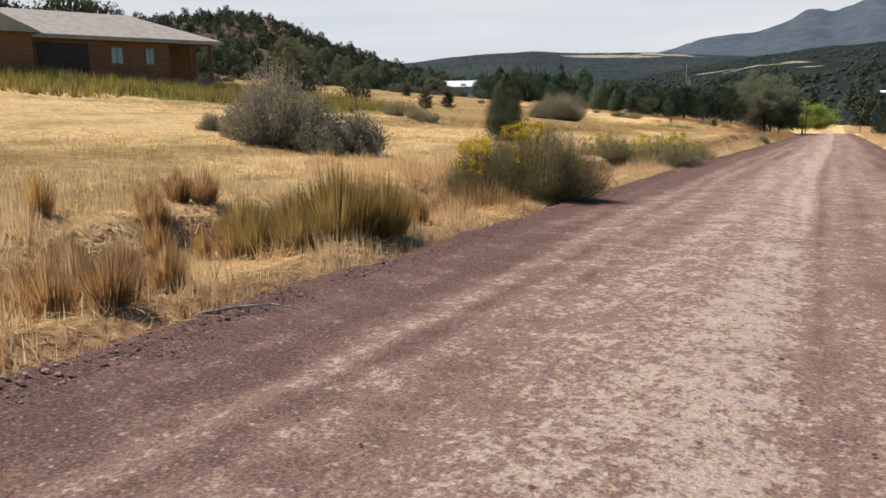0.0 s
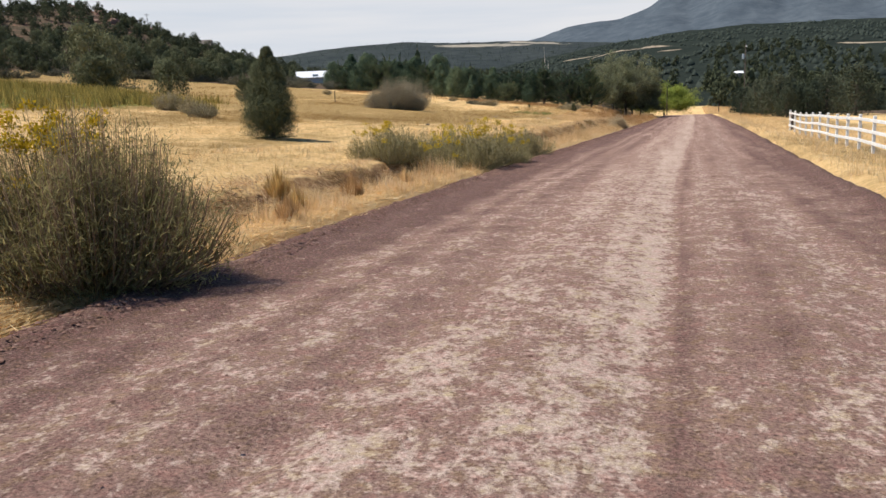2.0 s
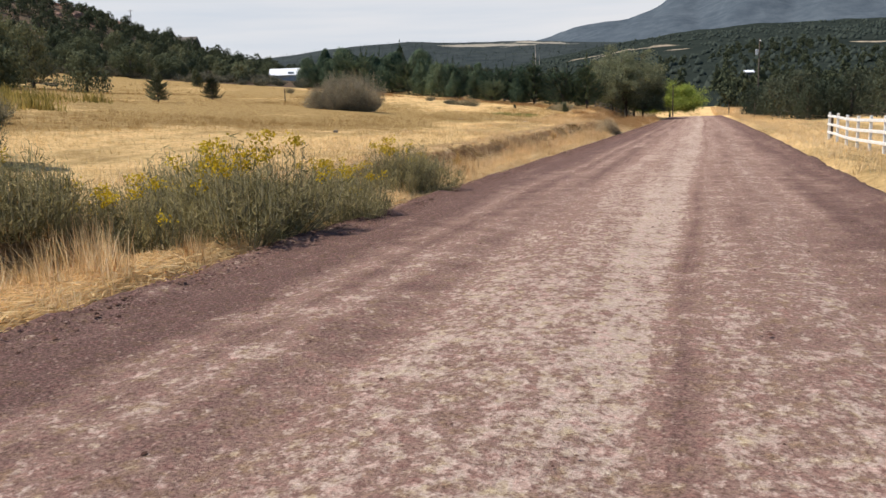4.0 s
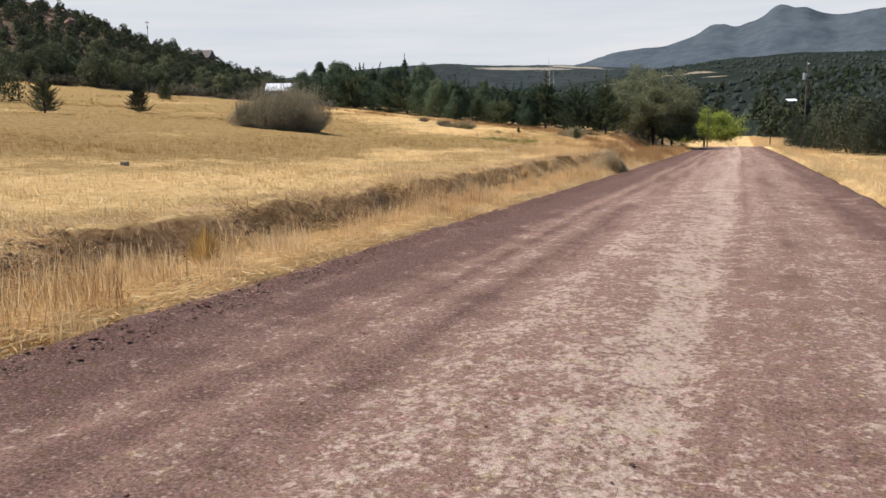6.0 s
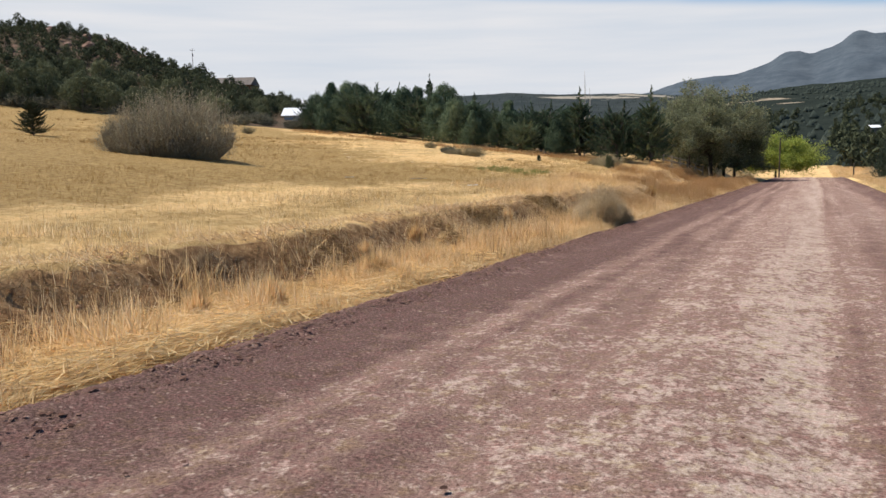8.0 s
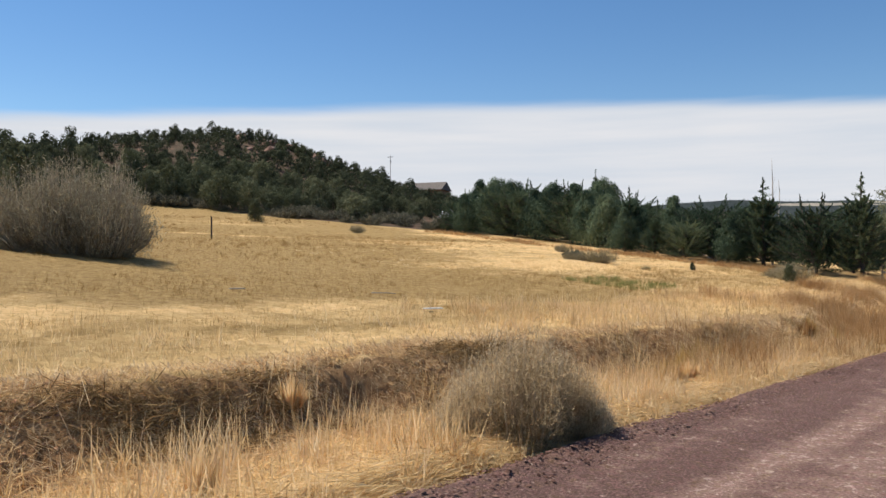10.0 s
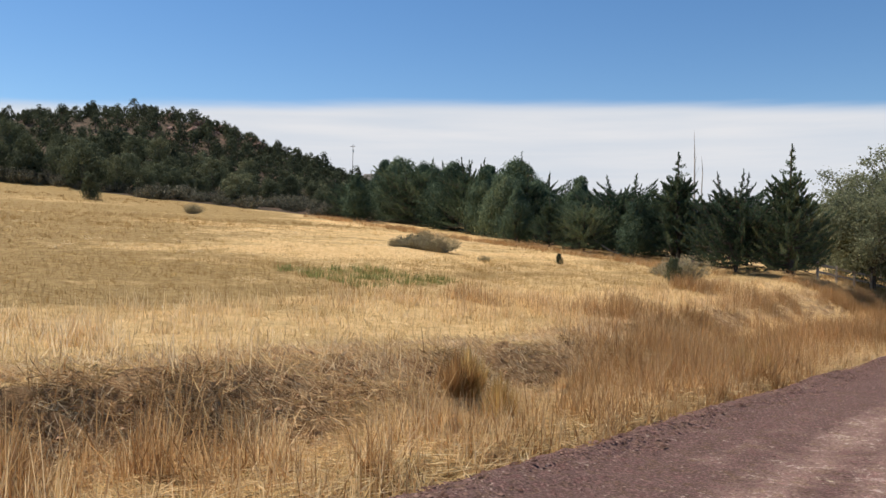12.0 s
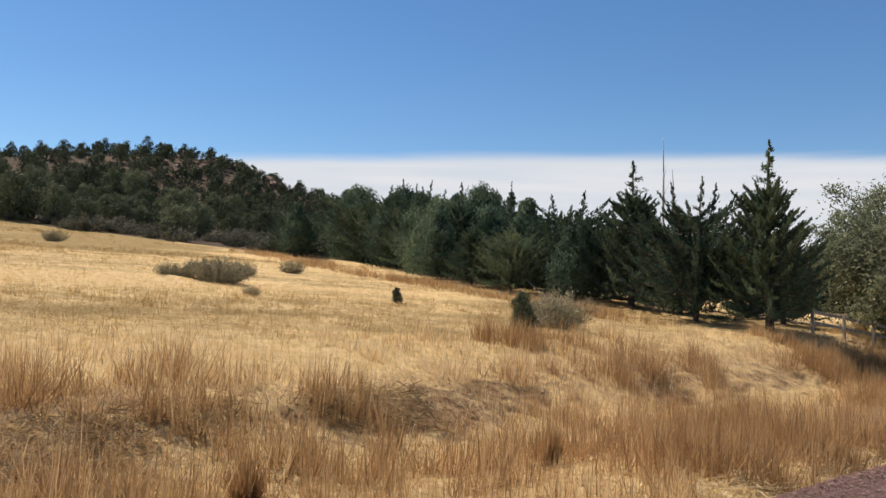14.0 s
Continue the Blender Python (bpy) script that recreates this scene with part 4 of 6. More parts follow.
# the single juniper in the field, and small ones
plant("juniper_tree", "dense dark green juniper standing alone in dry grass", "tree", rounded(51, 3.3, 1.14, 96, 820, 0.052, 0.92, (0.22, 0.42)), BARK, HILLJUNIPER, (-12.75, 34.0), 40)
small = plant("juniper_shrub", "small round juniper shrub in dry grass", "shrub", rounded(52, 1.0, 0.42, 18, 220, 0.05, 0.3, (0.25, 0.5)), BARK, HILLJUNIPER, (-12.1, 107.2), 0, 1.0)
again(small, -55.8, 107.0, 70, 2.1, "small upright juniper shrub below the hill")
again(small, -17.6, 108.1, 10, 0.5, "tiny spindly juniper seedling in stubble")
plant("juniper_shrub", "small pointed juniper in the dry field", "shrub", kinds[0][1], BARK, COTTONWOOD, (-34.3, 69.8), 110, 0.40)
plant("juniper_shrub", "loose young green juniper in the dry field", "shrub", kinds[2][1], BARK, HILLJUNIPER, (-36.6, 80.0), 0, 0.37)

# junipers over the rocky hill
sizes = ((4.4, 2.4), (3.6, 2.4), (5.0, 2.3), (3.0, 2.0))
hill = [(tall, rounded(60 + j, tall, wide, 17, 150, 0.21)) for j, (tall, wide) in enumerate(sizes)]
coarse = [(tall, rounded(60 + j, tall, wide, 12, 34, 0.41)) for j, (tall, wide) in enumerate(sizes)]
first = {}
rng = np.random.default_rng(8)
spots = []
tries = 0
while len(spots) < 880 and tries < 30000:
    tries += 1
    x, y = rng.uniform(-172, -54), rng.uniform(52, 215)
    front = -float(np.interp(y, [40, 70, 100, 108, 113, 117, 121, 145, 200], [84, 80, 81, 76, 70, 61, 55, 55, 50]))
    if x > front or (x + 116) ** 2 / 24 + (y - 164) ** 2 / 24 < rng.uniform(0.2, 1.4):
        continue
    if abs(x + 64) < 6 and abs(y - 148) < 6 or 112 < y < 150 and -0.435 * y - 2.5 < x < -0.634 * (y - 47) + 2.5:
        continue
    near = 2.1 if x > front - 34 else 2.5
    if all((x - a) ** 2 + (y - b) ** 2 > near**2 for a, b in spots):
        spots.append((x, y))
tries = 0
while len(spots) < 950 and tries < 6000:
    tries += 1
    x, y = rng.uniform(-106, -62), rng.uniform(122, 196)
    if x > -55 or abs(x + 64) < 6 and abs(y - 148) < 6 or y < 150 and -0.435 * y - 2.5 < x < -0.634 * (y - 47) + 2.5:
        continue
    if all((x - a) ** 2 + (y - b) ** 2 > 4.4 for a, b in spots):
        spots.append((x, y))
spots.sort(key=lambda p: math.hypot(p[0], p[1] - 60))
rest = []


def moved(shape, x, y, turn, scale, z=None):
    """Arrays of a plant set down at a place."""
    z = height(x, y) if z is None else z
    c, s = math.cos(radians(turn)) * scale, math.sin(radians(turn)) * scale
    v = shape[0]
    return np.stack([v[:, 0] * c - v[:, 1] * s + x, v[:, 0] * s + v[:, 1] * c + y, v[:, 2] * scale + z - 0.04], 1), shape[1]


for j, (x, y) in enumerate(spots):
    k = int(rng.integers(0, 4))
    tall, turn = rng.uniform(0.50, 0.92), rng.uniform(0, 360)
    if x > -104 and y > 133:
        tall = 0.5 + 0.55 * (tall - 0.55)
    elif (x + 121) ** 2 + (y - 157) ** 2 < 15**2:
        tall *= 0.72
    elif -132 < x < -103 and 118 < y < 148:
        tall *= 0.62
    if j >= 215:
        rest.append((moved(coarse[k][1][0], x, y, turn, tall), moved(coarse[k][1][1], x, y, turn, tall)))
    elif k not in first:
        first[k] = plant("hill_juniper", "dark juniper tree on the rocky hillside", "tree", hill[k][1], BARK, HILLJUNIPER, (x, y), 0, tall, "junipers on the hill")
    else:
        again(first[k], x, y, turn, tall)
for x, y, tall in ((-50, 72, 1.1), (-54, 76, 1.3), (-47, 78, 0.9), (-58, 84, 1.2), (-55.0, 139.4, 0.75), (-53.4, 137.2, 0.7),  (-62, 62, 1.2), (-70, 50, 1.4), (-66, 92, 1.2), (-57, 30, 1.5), (-64, 38, 1.8), (-60, 52, 1.6), (-65, 45, 1.9), (-62, 57, 1.5), (-68, 50, 1.9), (-59, 47, 1.45), (-63, 33, 1.7)):
    again(first[int(rng.integers(0, 4))], x, y, rng.uniform(0, 360), tall)

# woods right of the road and beyond its end: the nearest as things
first = {k: plant("roadside_tree", "dark green tree in the woods beside the road", "tree", rounded(90 + k, sizes[k][0], sizes[k][1], 24, 170, 0.15), BARK, DARKWOODS, at, 0, 1.25, "trees in the roadside woods") for k, at in enumerate(((12.0, 121.0), (16.4, 128.0), (20.0, 116.0), (10.8, 137.0)))}
for j in range(60):
    y = rng.uniform(112, 210)
    x = road_mid(y) + rng.uniform(10, 60) if j % 4 else road_mid(y) - rng.uniform(10, 40)
    if j % 4 == 0:
        y = max(y, 150.0)
    again(first[int(rng.integers(0, 4))], float(x), float(y), rng.uniform(0, 360), rng.uniform(0.7, 1.15))
for x, y, tall in ((15.5, 122, 1.6), (11.0, 131, 1.7), (14.5, 137, 1.9), (11.6, 144, 1.6), (19.0, 130, 1.8), (22.0, 140, 1.8), (12.4, 156, 1.7), (17.0, 150, 1.9), (11.4, 166, 1.6), (26.0, 122, 1.5), (30.0, 132, 1.7), (9.8, 142, 1.4), (11.6, 138, 1.7), (9.9, 160, 1.6), (13.8, 126, 1.6), (12.6, 117.5, 1.2)):
    again(first[int(rng.integers(0, 4))], x, y, rng.uniform(0, 360), 0.64 * tall)
sparse = [rounded(160 + j, tall, wide, 10, 24, 0.62) for j, (tall, wide) in enumerate(sizes)]
for j in range(1100):
    y = rng.uniform(200, 330) if j < 380 else rng.uniform(300, 520)
    x = float(road_mid(y)) + (rng.uniform(-95, 130) if j < 380 else rng.uniform(-60, 0.42 * y))
    if abs(x - float(road_mid(y))) < 5 + (y < 230) * 6 or y > 455 and abs(x + 4) < 20 or y > 440 and abs(x - 97) < 24:
        continue
    k, turn, tall = int(rng.integers(0, 4)), rng.uniform(0, 360), rng.uniform(0.8, 1.6) if j < 380 else rng.uniform(0.40, 0.95)
    z = max(height(x, y), slope_height(x, y))
    rest.append((moved(sparse[k][0], x, y, turn, tall, z), moved(sparse[k][1], x, y, turn, tall, z)))
tiny = [(1.0, rounded(66 + j, 1.0, 0.8, 7, 26, 0.16)) for j in range(3)]
for j in range(620):
    x, y = rng.uniform(-165, -78), rng.uniform(90, 190)
    if x > -float(np.interp(y, [90, 108, 121, 145, 190], [82, 78, 80, 88, 90])):
        continue
    shape, turn, tall = tiny[j % 3][1], rng.uniform(0, 360), rng.uniform(0.8, 1.9)
    rest.append((moved(shape[0], x, y, turn, tall), moved(shape[1], x, y, turn, tall)))
woods = tagged(new("distant_woods"), "dark juniper woods on the hill and valley floor", "woods", kind="stuff")
part("trunks", merge(*(r[0] for r in rest)), BARK, woods)
part("foliage", merge(*(r[1] for r in rest)), HILLJUNIPER, woods)

# leafy trees by the road
grey = plant("cottonwood_tree", "tall grey-green leafy tree beside the gravel road", "tree", broadleaf(71, 8.8, 4.2, 44, 8, 150, 0.15, 0.18, 0.5), BARK, COTTONWOOD, (-9.1, 127.2), 0, 0.92, "leafy trees by the road")
again(grey, -7.7, 132.5, 130, 1.2)
again(grey, -9.4, 138.0, 200, 0.95)
again(grey, -5.6, 134.5, 250, 0.75)
again(grey, -7.2, 142.0, 20, 0.9)
again(grey, -10.6, 149.0, 80, 0.9)
plant("willow_tree", "bright yellow-green round leafy tree beside the road end", "tree", broadleaf(75, 7.0, 5.2, 46, 12, 130, 0.20, 0.22, 0.5, 0.40), BARK, WILLOW, (-3.2, 187.0), 0, 1.16)

# bushes in the field and along the road
SAGEPARTS, BRUSHPARTS = ("branch_frame", "foliage"), ("branch_frame", "foliage")
ragged = plant("sagebrush", "large grey sagebrush with bare twigs in dry grass", "bush", shrub(81, 1.75, 0.95, 420, 20, 0.09, 0.14, 0, 0.5, (0.14, 0.30), 0.4), TWIG, DUSKSAGE, (-14.4, 19.2), 0, 1.55, "sagebrush by the ditch", SAGEPARTS)
for x, y, s, turn in ((-15.4, 19.0, 0.75, 120), (-17.2, 19.8, 0.45, 30)):
    again(ragged, x, y, turn, s)
leafier = plant("sagebrush", "grey-green leafy sagebrush in dry grass", "bush", shrub(86, 1.5, 0.9, 260, 30, 0.10, 0.18, 0, 0.45, (0.25, 0.5), 0.35), TWIG, GREYGREEN, (-12.7, 18.9), 0, 1.1, "sagebrush by the ditch", SAGEPARTS)
for x, y, s, turn in ((-11.6, 19.3, 0.95, 150), (-12.0, 18.3, 0.7, 260), (-13.3, 19.6, 0.9, 80)):
    again(leafier, x, y, turn, s)
broad = plant("sagebrush", "wide grey bare-twigged bush in the field", "bush", shrub(83, 3.15, 1.75, 620, 20, 0.13, 0.20, 0, 0.62, (0.10, 0.22), 0.55), TWIG, DUSKSAGE, (-22.0, 75.6), 0, 1.0, "thicket in the field", SAGEPARTS)
again(broad, -23.1, 74.8, 140, 0.98)
again(broad, -24.3, 74.2, 60, 0.66)
low = plant("sagebrush", "low grey sagebrush in dry stubble", "bush", shrub(84, 0.95, 0.8, 190, 16, 0.07, 0.15, 0, 0.62, (0.2, 0.45), 0.3), TWIG, SAGE, (-24.9, 107.4), 0, 0.7, "", SAGEPARTS)
for x, y, s in ((-22.6, 104.0, 0.5), (-18.3, 103.6, 0.35), (-12.5, 109.0, 1.35), (-13.2, 109.9, 1.0), (-13.9, 110.6, 0.8), (-22.2, 104.3, 0.9), (-21.4, 104.6, 1.1), (-22.9, 103.6, 0.6), (-22.2, 44.0, 1.0), (-20.6, 42.4, 0.9), (-24.6, 45.6, 1.3), (-28.3, 111.8, 0.8), (-44.0, 107.6, 0.9)):
    again(low, x, y, rng.uniform(0, 360), s)
foot = plant("sagebrush", "grey-green sagebrush at the foot of the hill", "bush", shrub(85, 0.9, 0.9, 60, 16, 0.13, 0.12, 0, 0.62, (0.3, 0.6), 0.12), TWIG, HILLSAGE, (-72.0, 96.0), 0, 1.3, "sagebrush below the hill", SAGEPARTS)
for j in range(115):
    y = rng.uniform(60, 132) if j % 3 else rng.uniform(104, 128)
    x = -float(np.interp(y, [40, 70, 100, 108, 113, 117, 121, 125, 145], [84, 79, 79, 74, 67, 57, 49, 50, 54])) + rng.uniform(-13, 1.5)
    again(foot, x, y, rng.uniform(0, 360), rng.uniform(0.8, 1.9))
for x, y, s in ((-23.3, 104.8, 0.75), (-23.9, 105.7, 0.8), (-24.3, 106.5, 0.65), (-54.6, 138.4, 1.9), (-56.0, 138.0, 1.6)):
    again(foot, x, y, rng.uniform(0, 360), s, "dark grey-green sagebrush in the dry field")
big = plant("rabbitbrush", "large green rabbitbrush with yellow flowers at the road edge", "bush", shrub(91, 1.9, 1.2, 1000, 40, 0.085, 0.10, 160, 0.52, (0.07, 0.16), 0.46), BROWNTWIG, RABBIT, (-5.25, 16.3), 270, 1.0, "", BRUSHPARTS)
again(big, -6.2, 15.7, 290, 0.88)
mid = plant("rabbitbrush", "green rabbitbrush with yellow flowers beside the ditch", "bush", shrub(92, 1.1, 0.95, 430, 20, 0.10, 0.08, 40, 0.60, (0.08, 0.18)), KHAKI, PALEBRUSH, (-7.0, 29.4), 0, 1.0, "rabbitbrush along the ditch", BRUSHPARTS)
for x, y, s, turn in ((-6.2, 30.4, 1.0, 50), (-5.4, 31.6, 1.3, 100), (-6.6, 32.2, 1.2, 140), (-4.9, 33.4, 0.9, 200), (-5.5, 34.6, 0.85, 260), (-5.2, 37.4, 1.05, 300), (-5.6, 39.5, 0.7, 20)):
    again(mid, x, y, turn, s)
dry = plant("rabbitbrush", "pale beige dry brush at the road edge", "bush", shrub(93, 1.66, 0.88, 520, 72, 0.070, 0.14, 0, 0.50, (0.10, 0.20), 0.62), DRYSTEM, BEIGE, (-4.30, 70.95), 0, 0.74, "dry brush at the road edge", BRUSHPARTS)
for x, y, s, turn in ((-4.62, 70.52, 0.50, 200), (-4.02, 71.36, 0.46, 80)):
    again(dry, x, y, turn, s, "low pale beige dry brush at the road edge")


def tuft(seed, tall, wide, count):
    """Arrays of a bunch of grass: long blades that arch outwards."""
    rng = np.random.default_rng(seed)
    turn, k = rng.uniform(0, 2 * np.pi, count), rng.uniform(0, 1, count) ** 0.7
    out = np.stack([np.cos(turn), np.sin(turn), np.zeros(count)], 1)
    root = out * (k * wide * 0.3)[:, None]
    top = tall * rng.uniform(0.45, 1.0, count) * (1 - 0.35 * k)
    mid = root + out * (k * wide * 0.22)[:, None] + np.array([0, 0, 1.0]) * (top * 0.6)[:, None]
    tip = root + out * (k * wide * (0.22 + 0.36 * rng.uniform(size=count)))[:, None] + np.array([0, 0, 1.0]) * top[:, None]
    side = np.stack([-np.sin(turn + 0.7), np.cos(turn + 0.7), np.zeros(count)], 1) * 0.004
    v = np.stack([root - side, root + side, mid + side, mid - side, tip], 1).reshape(-1, 3)
    f = np.array([[0, 1, 2], [0, 2, 3], [3, 2, 4]])
    return v, (f[None] + (np.arange(count) * 5)[:, None, None]).reshape(-1, 3)


bunches = []
for j, (tall, wide, material, label) in enumerate(((0.75, 0.42, TUFT, "ochre bunch of tall dry grass"), (0.62, 0.36, RUSSET, "russet bunch of dry grass"), (0.5, 0.34, STRAW, "pale golden bunch of dry grass"), (1.25, 0.85, OCHRE, "tall ochre-brown clump of dry grass"))):
    x, y = ((-5.7, 78.9), (-6.6, 5.2), (-5.2, 60.0), (-5.7, 9.5))[j]
    bunches.append(tagged(part("grass_tuft", tuft(171 + j, tall, wide, 520 if j < 3 else 1100), material, None, "", (x, y, height(x, y) - 0.02)), label + " beside the ditch", "grass tuft", "grass tufts along the ditch"))
for x, y, k, size in ((-5.9, 9.2, 3, 1.15), (-6.2, 9.7, 3, 1.1), (-5.5, 9.8, 3, 0.95), (-6.5, 9.1, 3, 0.9), (-6.9, 9.6, 3, 0.85), (-6.0, 8.4, 3, 0.7), (-6.6, 8.3, 3, 0.75), (-7.3, 8.9, 3, 0.7), (-5.8, 11.4, 1, 1.1), (-6.1, 11.8, 1, 1.25), (-6.4, 12.1, 0, 1.1), (-6.5, 11.5, 1, 1.2), (-5.5, 4.9, 1, 1.15), (-5.8, 5.3, 1, 1.2), (-6.0, 4.7, 1, 1.2), (-6.3, 5.2, 1, 1.25), (-6.5, 4.8, 1, 1.1), (-6.2, 5.7, 1, 1.2), (-6.7, 5.5, 1, 1.2), (-6.6, 6.1, 1, 1.1), (-7.1, 5.8, 1, 1.05), (-5.7, 5.8, 1, 1.0), (-7.9, 7.9, 1, 1.1), (-8.2, 8.1, 1, 0.95), (-8.2, 9.2, 1, 1.2), (-8.5, 9.0, 1, 1.1), (-8.6, 6.7, 0, 1.0), (-7.2, 7.2, 1, 1.1), (-6.9, 8.2, 1, 1.15), (-6.7, 12.4, 0, 1.2), (-6.2, 13.2, 1, 1.1), (-6.9, 10.6, 0, 1.0), (-5.2, 77.0, 0, 0.9), (-5.5, 85.6, 0, 1.0), (-5.0, 53.5, 2, 1.0), (-5.4, 20.6, 1, 0.9), (-5.8, 24.0, 1, 1.1), (-6.6, 22.6, 0, 1.0)):
    copy_thing(bunches[k], pose(x, y, height(x, y) - 0.02, 0, 0, rng.uniform(0, 360)) @ Matrix.Scale(size, 4))
for j in range(75):
    y = rng.uniform(0, 112)
    x = float(road_mid(y)) - 4.35 - rng.gamma(2.0, 0.8)
    if x < bank_x(y) + 0.3:
        continue
    kind = int(rng.integers(0, 3)) if y < 18 or y > 80 else (2, 2, 0)[j % 3]
    copy_thing(bunches[kind], pose(x, float(y), height(x, y) - 0.02, 0, 0, rng.uniform(0, 360)) @ Matrix.Scale(rng.uniform(0.6, 1.15), 4))

# standing dead snag
rng = np.random.default_rng(14)
snag_a = np.array([[0, 0, 0], [0.05, 0, 4.0], [0.02, 0.05, 6.2], [0.45, 0, 3.2], [0.5, 0.1, 5.4], [0.02, 0, 5.0], [0.05, 0, 4.4], [0.03, 0.03, 5.8]])
snag_b = np.array([[0.05, 0, 4.0], [0.02, 0.05, 6.2], [-0.04, 0.08, 7.9], [0.5, 0.1, 5.4], [0.42, 0.1, 6.3], [0.3, 0.1, 5.7], [-0.3, 0.05, 5.1], [0.22, 0.0, 6.5]])
tagged(part("dead_tree", tubes(snag_a, snag_b, np.array([0.09, 0.06, 0.035, 0.04, 0.025, 0.012, 0.012, 0.01]), np.array([0.06, 0.035, 0.008, 0.025, 0.008, 0.005, 0.005, 0.004]), 6), DEADWOOD, None, "", (-18.3, 124.8, height(-18.3, 124.8))), "thin leafless dead tree rising above the junipers", "tree")

# woods on the far slopes, too many to count
def far_woods(seed, count, x, y, z, near_only, leaf, per, size=1.0):
    rng = np.random.default_rng(seed)
    rows, cols = x.shape
    r = rng.uniform(0.0, near_only, count) ** 0.8 * (rows / 1.35 - 1)
    c = rng.uniform(0, cols - 1.001, count)
    i, j = r.astype(int), c.astype(int)
    fr, fc = r - i, c - j
    def at(g):
        return (g[i, j] * (1 - fr) + g[i + 1, j] * fr) * (1 - fc) + (g[i, j + 1] * (1 - fr) + g[i + 1, j + 1] * fr) * fc
    foot = np.stack([at(x), at(y), at(z)], 1)
    keep = np.ones(count, bool)
    for px, py, w, d in ((-24, 600, 26, 50), (-3, 540, 16, 55), (-54, 600, 24, 45), (-78, 680, 22, 40), (97, 490, 26, 40), (-330, 1500, 75, 50), (-390, 1480, 55, 40), (-270, 1560, 65, 40)):
        keep &= ((foot[:, 0] - px) / w) ** 2 + ((foot[:, 1] - py) / d) ** 2 > 1.0
    foot = foot[keep]
    tall = rng.uniform(3.5, 8.5, len(foot)) * size
    heart, tall = np.repeat(foot, per, 0), np.repeat(tall, per)
    k = np.tile(np.linspace(0.12, 0.85, per), len(foot)) + rng.normal(size=len(heart)) * 0.06
    off = rng.normal(size=(len(heart), 2)) * (0.13 * tall * (1 - 0.7 * k))[:, None]
    return stones(seed + 50, heart[:, 0] + off[:, 0], heart[:, 1] + off[:, 1], heart[:, 2] + k * tall, tall * leaf * (0.36 - 0.20 * k) * rng.uniform(0.7, 1.25, len(heart)), 1.15)


tagged(part("far_woods", merge(far_woods(3, 9000, MX, MY, MZ, 0.75, 1.5, 1, 0.45), far_woods(4, 9000, FX, FY, FZ, 0.97, 0.9, 2, 0.5)), FARTREES), "dark juniper woods covering the far slopes", "woods", kind="stuff")


# ---- grass ----
def blades(seed, x, y, tall, wide, tilt=0.35, sink=0.02):
    """Single upright blades at the places given, each leaning its own way."""
    rng = np.random.default_rng(seed)
    z = ground(x, y) - sink
    turn, bow = rng.uniform(0, 2 * np.pi, len(x)), np.abs(rng.normal(size=len(x))) * tilt
    side = np.stack([np.cos(turn), np.sin(turn), np.zeros(len(x))], 1) * (wide * 0.5)[:, None]
    lean = rng.uniform(0, 2 * np.pi, len(x))
    foot = np.stack([x, y, z], 1)
    tip = foot + np.stack([np.cos(lean) * bow * tall, np.sin(lean) * bow * tall, tall / np.sqrt(1 + bow**2)], 1)
    v = np.stack([foot - side, foot + side, tip], 1).reshape(-1, 3)
    return v, np.arange(len(v)).reshape(-1, 3)


def scatter(seed, count, x0, x1, y0, y1, tufts=0.0):
    """Places in a rectangle; a share of them drawn together into tufts."""
    rng = np.random.default_rng(seed)
    x, y = rng.uniform(x0, x1, count), rng.uniform(y0, y1, count)
    if tufts:
        cx, cy = rng.uniform(x0, x1, max(count // 55, 1)), rng.uniform(y0, y1, max(count // 55, 1))
        j = rng.integers(0, len(cx), count)
        near = rng.uniform(size=count) < tufts
        x = np.where(near, cx[j] + rng.normal(size=count) * 0.09, x)
        y = np.where(near, cy[j] + rng.normal(size=count) * 0.09, y)
    return x, y, rng


def grass(name, label, material, *pairs):
    ob = tagged(part(name, merge(*pairs), material), label, "grass", kind="stuff")
    at = np.empty(len(ob.data.vertices) * 3, np.float32)
    ob.data.vertices.foreach_get("co", at)
    grown = ob.data.attributes.new("uncut", "FLOAT", "POINT")
    grown.data.foreach_set("value", uncut(at[0::3], at[1::3]).astype(np.float32))


